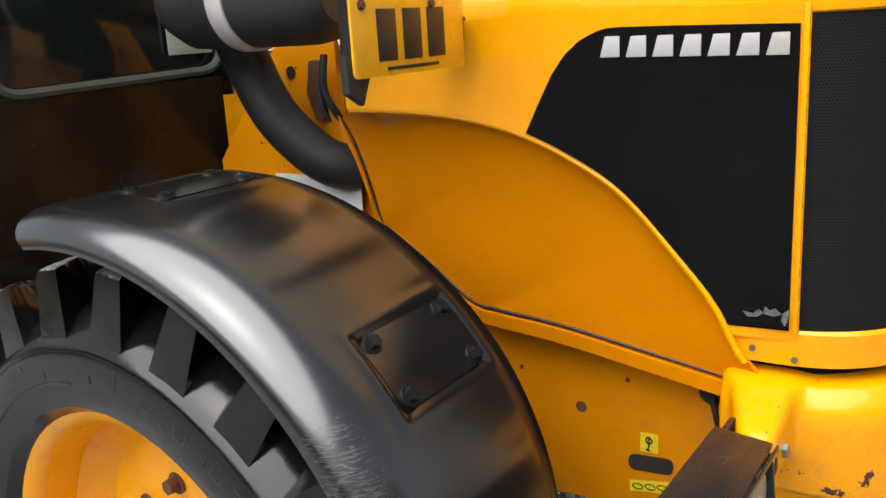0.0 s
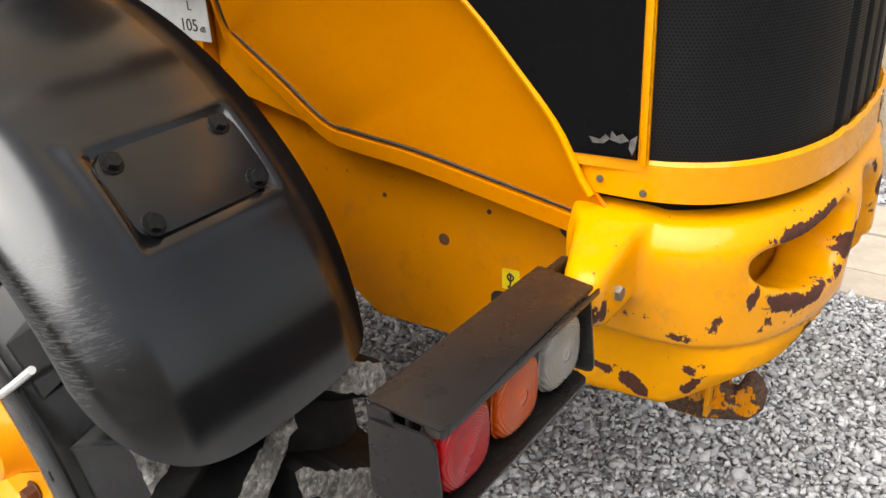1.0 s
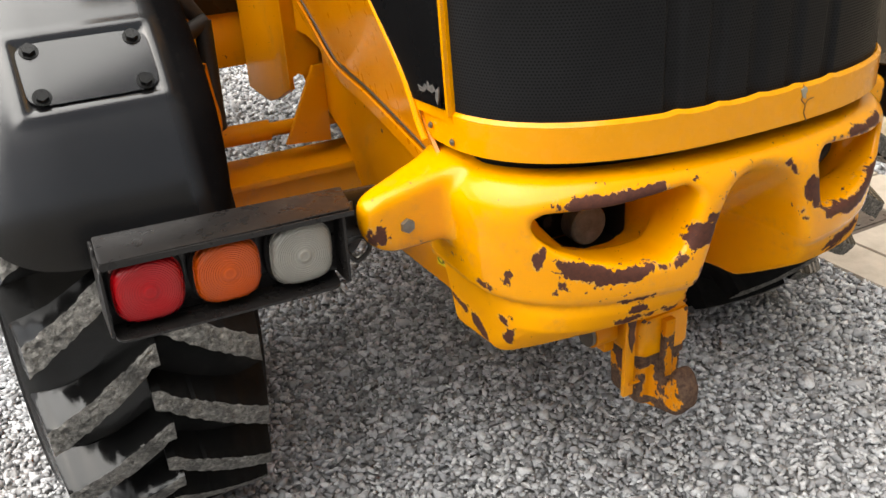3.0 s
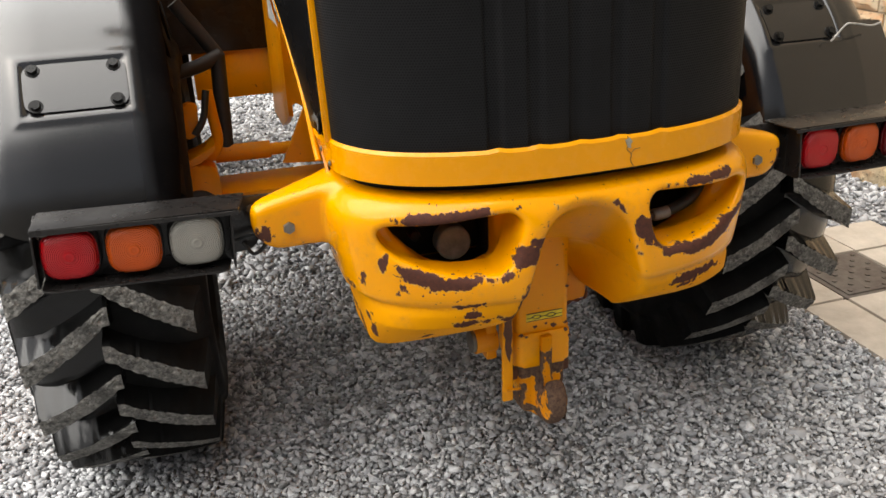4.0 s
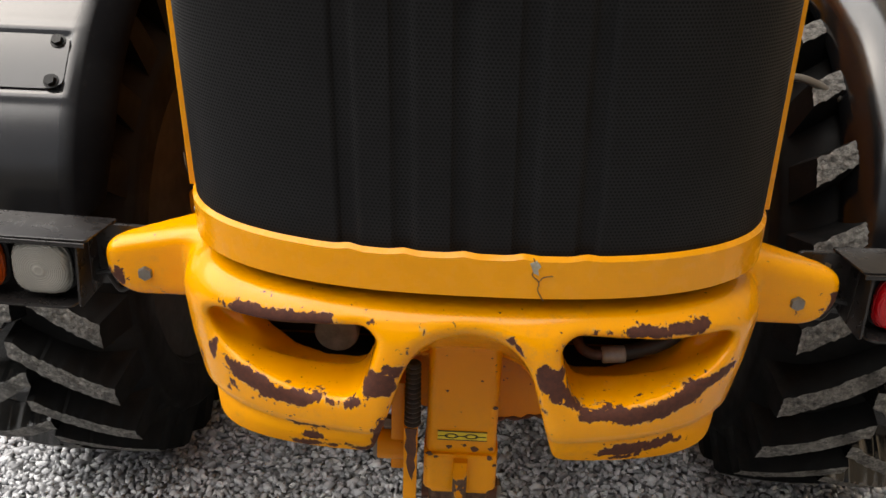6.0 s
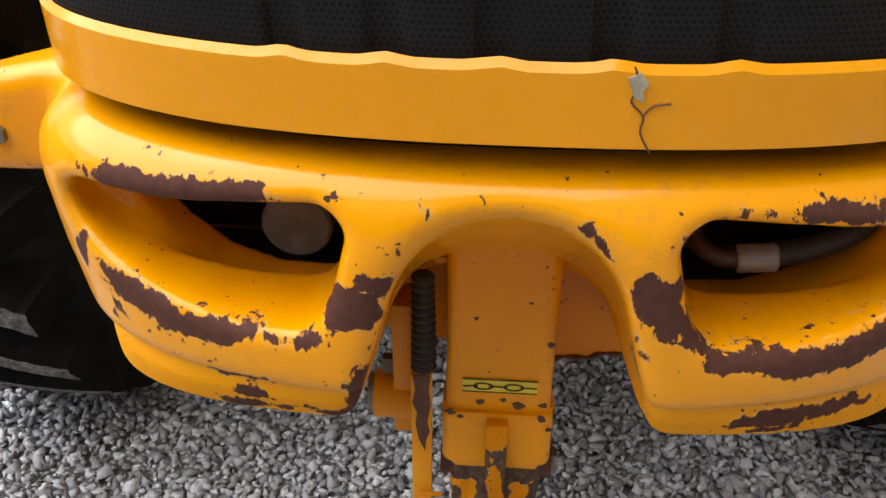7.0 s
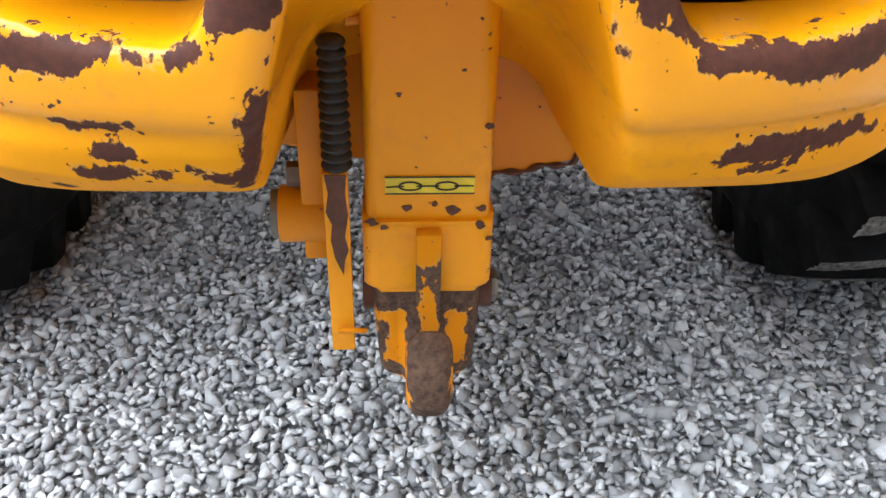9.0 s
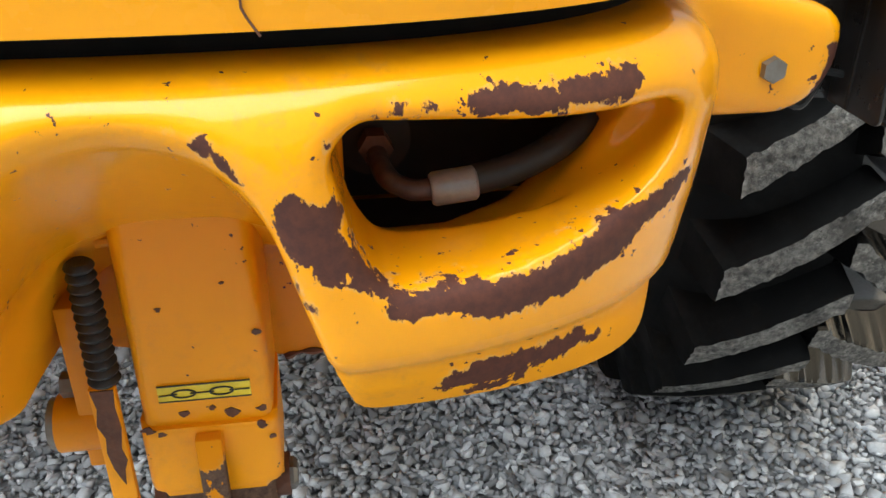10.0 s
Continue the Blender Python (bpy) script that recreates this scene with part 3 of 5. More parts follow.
# bare patches on the tail casting: x, z to x, z, and half width
BARE_SLOT_TOP = [(-0.359, 0.963, -0.356, 0.951, 0.0045), (-0.333, 0.957, -0.249, 0.961, 0.0140), (-0.249, 0.961, -0.204, 0.963, 0.0118), (-0.204, 0.963, -0.183, 0.964, 0.0050), (-0.171, 0.964, -0.158, 0.966, 0.0023), (-0.141, 0.966, -0.133, 0.967, 0.0029)]
BARE_SLOT_SILL = [(-0.357, 0.868, -0.352, 0.855, 0.0047), (-0.339, 0.850, -0.294, 0.837, 0.0140), (-0.295, 0.832, -0.237, 0.834, 0.0127), (-0.238, 0.831, -0.214, 0.840, 0.0086), (-0.202, 0.835, -0.184, 0.836, 0.0042), (-0.170, 0.835, -0.158, 0.845, 0.0049), (-0.377, 0.885, -0.378, 0.873, 0.0029)]
BARE_PILLAR = [(-0.112, 0.901, -0.100, 0.900, 0.0095), (-0.139, 0.868, -0.112, 0.870, 0.0127), (-0.132, 0.884, -0.112, 0.886, 0.0132), (-0.090, 0.923, -0.083, 0.934, 0.0041), (-0.092, 0.906, -0.090, 0.905, 0.0049), (-0.095, 0.883, -0.093, 0.878, 0.0035), (-0.113, 0.840, -0.103, 0.848, 0.0028), (-0.120, 0.806, -0.146, 0.708, 0.0085)]
BARE_LOW = [(-0.264, 0.785, -0.247, 0.782, 0.0040), (-0.238, 0.781, -0.207, 0.785, 0.0038), (-0.308, 0.818, -0.307, 0.817, 0.0023)]
BARE_ARCH = [(-0.066, 0.967, -0.061, 0.962, 0.0040), (-0.032, 0.967, -0.028, 0.963, 0.0036), (-0.004, 0.968, -0.004, 0.968, 0.0025), (0.037, 0.963, 0.055, 0.956, 0.0033), (0.055, 0.956, 0.071, 0.939, 0.0040), (0.073, 0.935, 0.074, 0.934, 0.0045), (-0.035, 0.995, -0.035, 0.995, 0.0032), (0.052, 0.916, 0.053, 0.915, 0.0019), (0.031, 0.969, 0.031, 0.969, 0.0018), (0.057, 0.971, 0.057, 0.970, 0.0029), (0.123, 0.970, 0.123, 0.970, 0.0015)]
BARE_PILLAR_TWO = [(0.104, 0.911, 0.127, 0.905, 0.0093), (0.113, 0.898, 0.129, 0.875, 0.0157), (0.141, 0.872, 0.143, 0.870, 0.0081), (0.150, 0.862, 0.176, 0.832, 0.0095), (0.100, 0.861, 0.102, 0.857, 0.0040), (0.112, 0.842, 0.112, 0.842, 0.0037)]
BARE_SLOT_TWO_TOP = [(0.192, 0.968, 0.224, 0.968, 0.0047), (0.224, 0.968, 0.277, 0.963, 0.0096), (0.276, 0.966, 0.332, 0.966, 0.0108), (0.173, 0.968, 0.173, 0.967, 0.0065), (0.148, 0.960, 0.190, 0.961, 0.0050), (0.132, 0.950, 0.136, 0.953, 0.0040)]
BARE_SLOT_TWO_SILL = [(0.170, 0.836, 0.200, 0.832, 0.0095), (0.196, 0.834, 0.244, 0.828, 0.0113), (0.244, 0.830, 0.288, 0.831, 0.0128), (0.287, 0.835, 0.333, 0.853, 0.0151), (0.332, 0.858, 0.379, 0.873, 0.0107), (0.378, 0.878, 0.397, 0.879, 0.0056)]
# bare spots on the flank: from place to place, and half width
BARE_SIDE = [
    (-0.402, 0.118, 0.700, -0.398, 0.060, 0.688, 0.0075),
    (-0.398, 0.024, 0.682, -0.395, 0.002, 0.660, 0.0150),
    (-0.402, -0.073, 0.734, -0.398, -0.086, 0.730, 0.0065),
    (-0.394, -0.088, 0.711, -0.388, -0.068, 0.684, 0.0070),
    (-0.432, -0.055, 0.805, -0.425, -0.076, 0.800, 0.0058),
    (-0.413, -0.115, 0.839, -0.415, -0.107, 0.820, 0.0070),
    (-0.385, -0.151, 0.872, -0.383, -0.152, 0.861, 0.0075),
    (-0.357, -0.166, 0.810, -0.350, -0.172, 0.825, 0.0050),
    (-0.440, 0.019, 0.828, -0.440, 0.018, 0.826, 0.0045),
    (-0.440, -0.013, 0.832, -0.440, -0.014, 0.830, 0.0040),
    (-0.586, 0.006, 0.912, -0.586, 0.008, 0.894, 0.0085),
    (0.206, -0.207, 0.751, 0.229, -0.207, 0.761, 0.0085),
    (0.229, -0.207, 0.759, 0.260, -0.200, 0.758, 0.0125),
    (0.260, -0.200, 0.763, 0.291, -0.191, 0.762, 0.0112),
    (0.290, -0.190, 0.766, 0.311, -0.182, 0.767, 0.0065),
    (0.320, -0.178, 0.762, 0.328, -0.174, 0.763, 0.0045),
    (0.227, -0.197, 0.740, 0.258, -0.192, 0.742, 0.0072),
    (-0.235, -0.205, 0.758, -0.215, -0.210, 0.761, 0.0068),
    (-0.254, -0.193, 0.737, -0.196, -0.203, 0.741, 0.0064),
    (-0.232, -0.198, 0.739, -0.211, -0.202, 0.741, 0.0064),
    (-0.176, -0.208, 0.747, -0.146, -0.201, 0.733, 0.0042),
    (-0.294, -0.147, 0.704, -0.299, -0.110, 0.680, 0.0070),
]
BARE_EARS = [(0.590, 0.925, 0.586, 0.892, 0.008), (0.578, 0.870, 0.52, 0.860, 0.004), (0.565, 0.975, 0.566, 0.975, 0.004), (-0.575, 0.915, -0.572, 0.895, 0.008), (-0.50, 0.868, -0.48, 0.866, 0.004)]
SLOT = [(0.386, 0.930), (0.366, 0.941), (0.288, 0.944), (0.197, 0.953), (0.147, 0.956), (0.130, 0.940), (0.146, 0.874), (0.165, 0.845), (0.236, 0.846), (0.300, 0.861), (0.353, 0.883), (0.378, 0.906)]

HOLE = [(0.142, 0.955), (0.364, 0.955), (0.360, 0.925), (0.343, 0.898), (0.312, 0.862), (0.276, 0.830), (0.225, 0.811), (0.175, 0.809), (0.142, 0.822)]


def plan_field(x, y, a, b, n=2.5):
    """Distance outside a tail that is straight-sided ahead of y = 0 and rounded behind it."""
    ax, ay = np.abs(x), np.abs(np.minimum(y, 0)) + 1e-6
    g = ((ax / a) ** n + (ay / b) ** n) ** (1 / n) + 1e-6
    r = np.hypot(ax, ay)
    return np.where(y >= 0, ax - a, r - r / g)


def section(z):
    """Half width and rear reach of the casting at a height."""
    a = np.interp(z, [0.60, 0.64, 0.66, 0.68, 0.70, 0.72, 0.76, 0.778, 0.788, 0.86, 0.95], [0.385, 0.391, 0.394, 0.397, 0.400, 0.404, 0.411, 0.415, 0.433, 0.446, 0.456])
    b = np.interp(z, [0.60, 0.64, 0.660, 0.70, 0.73, 0.76, 0.778, 0.788, 0.80], [0.03, 0.055, 0.090, 0.156, 0.202, 0.221, 0.226, 0.238, 0.241])
    return a, b, np.interp(z, [0.64, 0.70, 0.76, 0.788], [5.0, 4.0, 3.0, 2.5])


def tail_casting():
    def field(x, y, z):
        body = plan_field(x, y, *section(z))
        body = smax(body, z - 0.993, 0.078)
        body = smax(body, 0.634 - 0.10 * np.maximum(y, 0) - z, 0.028)
        body = smax(body, y - 0.122, 0.02)
        ex, ez = np.abs(np.abs(x) - 0.485) - 0.115, np.abs(z - 0.936) - 0.073
        q = 0.060
        ear = np.hypot(np.maximum(ex + q, 0), np.maximum(ez + q, 0)) + np.minimum(np.maximum(ex + q, ez + q), 0) - q
        ear = smax(ear, -0.004 - y, 0.028)
        ear = smax(ear, (y - 0.050 - 0.35 * (0.60 - np.abs(x))) * 0.94, 0.025)
        ear = smax(ear, (0.20 * (np.abs(x) - 0.44) + z - 0.992) * 0.98, 0.025)
        body = smin(body, ear, 0.022)
        rise = z + 0.75 * (y + 0.24)
        arch = smax(np.abs(x) - (0.082 + (0.934 - rise) * 0.245 + 0.22 * np.maximum(0.934 - rise, 0) ** 2 + 0.14 * (y + 0.24)), rise - 0.972, 0.085)
        body = smax(body, -arch, 0.022)
        slot = outline_field(np.abs(x), z, rounded(SLOT, 0.016, 3)) - 0.002
        body = smax(body, -smax(slot, y + 0.105, 0.02), 0.020)
        hole = smax(outline_field(np.abs(x), z, HOLE), -0.128 - y, 0.01)
        cavity = smax(smax(np.abs(np.abs(x) - 0.252) - 0.124, np.abs(z - 0.882) - 0.090, 0.01), -0.058 - y, 0.01)
        return smax(smax(body, -hole, 0.010), -cavity, 0.006)

    mesh, verts = solid(field, (-0.63, -0.275, 0.58), (0.63, 0.20, 1.04), 0.006)
    def skin_y(x, z):
        a, b, n = section(z)
        return float(-b * max(1 - min(abs(x) / a, 1) ** n, 0) ** (1 / n)) if abs(x) < a else 0.0

    chipping(mesh, verts, BARE_SLOT_TOP + BARE_SLOT_SILL + BARE_PILLAR + BARE_LOW + BARE_ARCH + BARE_PILLAR_TWO + BARE_SLOT_TWO_TOP + BARE_SLOT_TWO_SILL + BARE_EARS, skin_y, BARE_SIDE)
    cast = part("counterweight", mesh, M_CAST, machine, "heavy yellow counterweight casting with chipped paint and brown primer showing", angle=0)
    for s in (-1, 1):
        part("bolt", bolt((0.53 * s, -0.001, 0.912), (0, -1, 0), 0.0125, 0.008), M_STEEL, cast, "grey steel bolt")
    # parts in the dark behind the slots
    # black plates added over the cavity walls imitate the shade inside
    bay = part("bay_shade_backing", box((-0.40, 0.02, 0.80), (0.40, 0.05, 0.985), 0.002), M_DARK, machine)
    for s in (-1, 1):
        part("bay_shade_floor", box((min(s * 0.134, s * 0.374), -0.062, 0.788), (max(s * 0.134, s * 0.374), 0.02, 0.797), 0.001), M_DARK, bay)
        part("bay_shade_side", box((s * 0.374 - 0.004, -0.060, 0.79), (s * 0.374 + 0.004, 0.02, 0.975), 0.001), M_DARK, bay)
        part("bay_shade_side", box((s * 0.135 - 0.004, -0.060, 0.79), (s * 0.135 + 0.004, 0.02, 0.975), 0.001), M_DARK, bay)
        part("bay_shade_roof", box((min(s * 0.134, s * 0.374), -0.060, 0.964), (max(s * 0.134, s * 0.374), 0.02, 0.972), 0.001), M_DARK, bay)
    part("round_plug", lathe([(0.0, 0.033), (0.003, 0.036), (0.034, 0.036)], (-0.211, -0.055, 0.846), "y", 40), plain("grey_cast_plug", (0.25, 0.265, 0.23), 0.6, scale=40.0, second=(0.11, 0.115, 0.095)), bay, "dull grey round cast plug")
    part("small_plug", lathe([(0.0, 0.010), (0.002, 0.011), (0.03, 0.011)], (-0.287, -0.04, 0.868), "y", 20), M_BOX, bay)
    hose = part("hose", tube([(0.240, -0.108, 0.8685), (0.27, -0.104, 0.874), (0.305, -0.094, 0.885), (0.340, -0.070, 0.900)], 0.0122, 14), M_RUBBER, machine, "black rubber hydraulic hose behind the slot")
    part("ferrule", lathe([(-0.018, 0.0115), (-0.015, 0.0135), (0.016, 0.0135), (0.018, 0.0115)], (0, 0, 0), "x", 16), plain("dull_zinc_ferrule", (0.30, 0.305, 0.30), 0.35, 0.3, scale=90.0), hose, "crimped zinc ferrule").matrix_local = pose(0.224, -0.111, 0.866, 0, -6, 0)
    part("elbow", tube([(0.208, -0.112, 0.8645), (0.188, -0.109, 0.865), (0.172, -0.090, 0.872), (0.168, -0.02, 0.882)], 0.0085, 12), plain("grimy_pink_brown_elbow", (0.10, 0.062, 0.052), 0.45, 0.3, scale=70.0, second=(0.03, 0.022, 0.02)), hose)
    part("hex_fitting", lathe([(-0.006, 0.014), (0.012, 0.014)], (0.169, -0.06, 0.880), "y", 6), M_RUST, hose)
    part("flange", lathe([(0.0, 0.032), (0.02, 0.030)], (0.168, -0.04, 0.880), "y", 24), M_DARK, hose)


def tail_point(s, a, b, n=2.5):
    """A point of the rounded outline, s from -1 (left) to 1; beyond that it runs ahead along the sides by (|s| - 1) metres."""
    if abs(s) >= 1:
        return (math.copysign(a, s), 0.05 + abs(s) - 1)
    ang = (1 - abs(s)) * math.pi / 2
    x, y = a * abs(math.cos(ang)) ** (2 / n), 0.05 - (b + 0.05) * abs(math.sin(ang)) ** (2 / n)
    return (math.copysign(x, s) if s else 0.0, y)


def lean(z):
    """The hood stands a little out of true."""
    return -0.028 * (z - 1.27)


def spread(lo, hi, n):
    return [lo + (hi - lo) * i / (n - 1) for i in range(n)]


RIBS = (-0.175, -0.100, -0.022, 0.060, 0.145)


def hood():
    us = spread(-1.0, 1.0, 161)
    sides = [-1.05, -1.02] + us + [1.02, 1.05]

    def band(s, v):
        lip = (0.0, 0.0, 0.0, 0.0, -0.006)[v]
        z = (1.0165, 1.020, 1.047, 1.072, 1.078)[v]
        x, y = tail_point(s, 0.4445 + lip, 0.218 + lip)
        scallop = sum(math.exp(-(((x - r) / 0.012) ** 2)) for r in RIBS) * 0.0035 if v >= 3 and y < -0.1 else 0
        return (x + lean(z), y, z + scallop)

    low = part("hood_band", sheet(band, sides, list(range(5)), 0.010), M_HOOD, machine, "yellow lower hood band with a cracked spot")
    # strip kept near black so the gap under the hood reads dark
    part("hood_seal", sheet(lambda s, v: (*tail_point(s, 0.405, 0.170), 0.955 + 0.075 * v), sides, [0.0, 1.0], 0.008), M_UNDER, machine, "black rubber seal in the gap under the hood")
    for x, y, s in ((-0.4375, 0.004, 1), (-0.4405, 0.070, 0.8)):
        part("rivet", bolt((x, y, 1.028 if s == 1 else 1.040), (-1, 0, 0), 0.0042, 0.002), M_STEEL, low)
    crack = [(0.078, 1.078), (0.083, 1.063), (0.078, 1.053), (0.088, 1.042), (0.087, 1.030), (0.096, 1.014)]
    line = [Vector((x, -0.2175, z)) for x, z in crack]
    part("paint_chip", prism([(0.074, 1.070), (0.083, 1.074), (0.089, 1.066), (0.085, 1.061), (0.087, 1.053), (0.080, 1.056), (0.077, 1.063)], -0.2188, -0.216, "y", 0.0), plain("bare_filler", (0.42, 0.38, 0.30), 0.7, scale=120.0, second=(0.22, 0.18, 0.12)), low, "small pale chip beside the crack", smooth=False)
    part("crack", tube([(0.087, -0.2175, 1.042), (0.094, -0.2172, 1.050), (0.106, -0.217, 1.052)], 0.0007, 5, 3), M_RUST, low)
    part("crack", tube(line, 0.0008, 5, 3), M_RUST, low, "jagged dark crack in the paint")

    def mesh_sheet(s, v):
        x, y = tail_point(s, 0.4395 + 0.003 * v, 0.205)
        depth = 0.0
        if y < -0.08:
            for r in RIBS:
                depth += 0.007 / (1 + math.exp((abs(x - r) - 0.013) / 0.0012))
        y += depth
        return (x + lean(1.055 + 0.548 * v), y, 1.055 + 0.548 * v)

    fine = spread(-1.0, 1.0, 401)
    length, run, last = {}, 0.0, None
    for s in fine:
        p = Vector(mesh_sheet(s, 0.5))
        run += (p - last).length if last else 0.0
        length[s], last = run, p
    part("grille", sheet(mesh_sheet, fine, spread(0, 1, 9), 0, lambda u, v: (length[u], 0.548 * v)), M_GRILLE, machine, "black perforated grille with shallow upright ribs")

    levels = [(1.586, -0.006, -0.006), (1.590, 0.0, 0.0), (1.605, 0.002, 0.001), (1.625, -0.004, -0.002), (1.642, -0.018, -0.006), (1.656, -0.042, -0.012), (1.668, -0.075, -0.022), (1.684, -0.115, -0.038), (1.702, -0.155, -0.060), (1.722, -0.200, -0.090)]

    def cap(s, v):
        z, back, out = levels[v]
        x, y = tail_point(s, 0.446 + out, max(0.214 + back, 0.012))
        return (x + lean(z), y, z + 0.03 * x)

    top_us = [-1.85, -1.6, -1.3, -1.1, -1.05] + us + [1.05, 1.1, 1.3, 1.6, 1.85]
    roof = part("hood_top", sheet(cap, top_us, list(range(len(levels))), 0.006), M_HOOD, machine, "glossy yellow rounded hood top")
    part("hood_spine", prism([(-0.012, 1.700), (0.86, 1.700), (0.86, 1.90), (0.0, 1.721)], -0.37, 0.345, "x", 0.012), M_HOOD, roof)
    for sx in (-1, 1):
        part("edge_strip", box((-0.007, -0.003, 0), (0.007, 0.005, 0.520), 0.002), M_HOOD, roof, "thin yellow strip at the grille edge").matrix_local = pose(0.4430 * sx + lean(1.07), 0.004, 1.070, 0, -1.6, 0)
    mast = part("exhaust_stub", lathe([(-0.06, 0.036), (0.018, 0.036), (0.020, 0.050), (0.055, 0.050), (0.06, 0.044), (0.12, 0.042)], (0.152, -0.030, 1.695), "z", 28), M_RUBBER, machine, "black stub on the hood top")
    part("elbow", tube([(0.152, -0.03, 1.745), (0.22, -0.03, 1.748), (0.30, -0.02, 1.775)], 0.026, 14), M_RUBBER, mast)

    # emblem: a leaning four-cornered badge with three plain blocks
    corners = [(-0.083, 1.527), (0.043, 1.520), (0.064, 1.453), (-0.046, 1.409)]
    face = -0.2075
    badge = part("emblem", prism(rounded(corners, 0.014), face, face + 0.004, "y", 0.001), M_ORANGE, machine, "orange outlined badge with three plain blocks")
    mid = Vector((sum(c[0] for c in corners) / 4, sum(c[1] for c in corners) / 4))
    inner = [tuple(mid + (Vector(c) - mid) * 0.90) for c in corners]
    part("emblem_field", prism(rounded(inner, 0.012), face - 0.0015, face + 0.002, "y", 0.0005), M_DECAL, badge)
    for pts in ([(-0.052, 1.506), (-0.028, 1.504), (-0.022, 1.437), (-0.046, 1.430)], [(-0.020, 1.502), (0.006, 1.500), (0.014, 1.449), (-0.013, 1.440)], [(0.013, 1.500), (0.036, 1.497), (0.047, 1.460), (0.022, 1.452)]):
        part("emblem_block", prism(rounded(pts, 0.006), face - 0.003, face - 0.001, "y", 0.0005), M_ORANGE, badge)


ARC = [(0.062, 0.993), (0.094, 1.037), (0.132, 1.112), (0.189, 1.186), (0.284, 1.293), (0.383, 1.358), (0.486, 1.402), (0.597, 1.427), (0.715, 1.438), (0.823, 1.441)]
ARC_FINE = smooth_line(ARC, 14)
ARC_Y, ARC_Z = [p[0] for p in ARC_FINE], [p[1] for p in ARC_FINE]


def side_x(y):
    return 0.443 + 0.105 * max(y, 0.0)


def side(sx):
    """One flank of the hood: the upper panel over the wheel arch, its black film, and the recessed wing below the arch."""
    arc = lambda y: float(np.interp(y, ARC_Y, ARC_Z))
    ys = spread(0.0, 0.82, 58)

    def upper(y, v):
        low = max(arc(y), 1.060) if y < 0.11 else arc(y)
        z = low + (1.592 - low) * v
        return (sx * side_x(y) + lean(z), y, z)

    panel = part("side_panel", sheet(upper, ys, spread(0, 1, 12), 0.012 * sx), M_HOOD, machine, "yellow hood flank above the wheel arch")

    def top_of_film(y):
        return float(np.interp(y, [0.0, 0.19, 0.283, 0.305, 0.322, 0.352, 0.378, 0.400, 0.423, 0.452], [1.560, 1.566, 1.568, 1.567, 1.563, 1.549, 1.526, 1.497, 1.454, 1.396]))

    def film(y, v):
        low = max(arc(y) + 0.006, 1.078)
        z = low + max(top_of_film(y) - low, 0.0005) * v
        return (sx * (side_x(y) + 0.0025) + lean(z), y, z)

    part("black_film", sheet(film, spread(0.014, 0.452, 70), spread(0, 1, 8), 0.0012 * sx), M_DECAL, panel, "black film panel with a torn lower corner")
    for i in range(7):
        y1 = 0.319 - i * 0.0425
        z1 = 1.521 - (0.319 - y1) * 0.02
        tall = 0.033
        x1 = sx * (side_x(y1 - 0.02) + 0.0035) + lean(z1)
        part("lettering_block", box((-0.0008, -0.0365, 0.0), (0.0008, 0.0, tall), 0.0004), M_SILVER if i < 6 else M_BAND, panel, "silver grey block of the side lettering").matrix_local = pose(x1, y1, z1)
    if sx < 0:
        torn = [(0.10, 1.084), (0.015, 1.084), (0.016, 1.112), (0.022, 1.104), (0.030, 1.109), (0.041, 1.106), (0.046, 1.113), (0.058, 1.103), (0.068, 1.101), (0.073, 1.095), (0.09, 1.096)]
        part("torn_film", prism(torn, -0.4515, -0.4485, "x", 0.0), M_DECAL, panel, "torn flap of black film", smooth=False)
        for flap in ([(0.024, 1.108), (0.034, 1.117), (0.043, 1.112), (0.050, 1.119), (0.052, 1.106), (0.036, 1.103)], [(0.052, 1.107), (0.060, 1.113), (0.068, 1.104), (0.084, 1.106), (0.078, 1.098), (0.062, 1.099)], [(0.012, 1.118), (0.022, 1.110), (0.024, 1.098), (0.018, 1.088), (0.014, 1.100)]):
            part("torn_edge", prism(flap, -0.4530, -0.4512, "x", 0.0), plain("torn_film_backing", (0.16, 0.15, 0.14), 0.6, scale=90.0, second=(0.03, 0.03, 0.03)), panel, "curled grey edge of the torn film", smooth=False)

    low_edge = smooth_line([(0.082, 0.952), (0.268, 0.975), (0.448, 0.996), (0.590, 1.003), (0.655, 1.012), (0.756, 1.090), (0.845, 1.158), (0.860, 1.185), (0.868, 1.245), (0.893, 1.343), (0.920, 1.410)], 8)
    arc_line = smooth_line(ARC, 12)

    def along(line, t):
        i = t * (len(line) - 1)
        k = min(int(i), len(line) - 2)
        return line[k].lerp(line[k + 1], i - k)

    def wing(t, v):
        a, b = along(arc_line, t), along(low_edge, t)
        p = a.lerp(b, v)
        inset = 0.012 + 0.085 * (v**0.8) * min(1, 0.25 + 2 * t)
        return (sx * (side_x(a[0]) - inset), p[0], p[1])

    ts, vs = spread(0, 1, 60), spread(0, 1, 14)
    hollow = part("wing_panel", sheet(wing, ts, vs, -0.006 * sx), M_WING, machine, "orange-yellow recessed wheel-arch panel with a dark seal")
    rim = [Vector(wing(t, 1.0)) + Vector((sx * 0.002, 0, 0.012)) for t in spread(0.02, 0.98, 50)]
    part("seal", tube(rim, 0.0035, 6, 0), M_RUBBER, hollow, "thin black rubber seal")
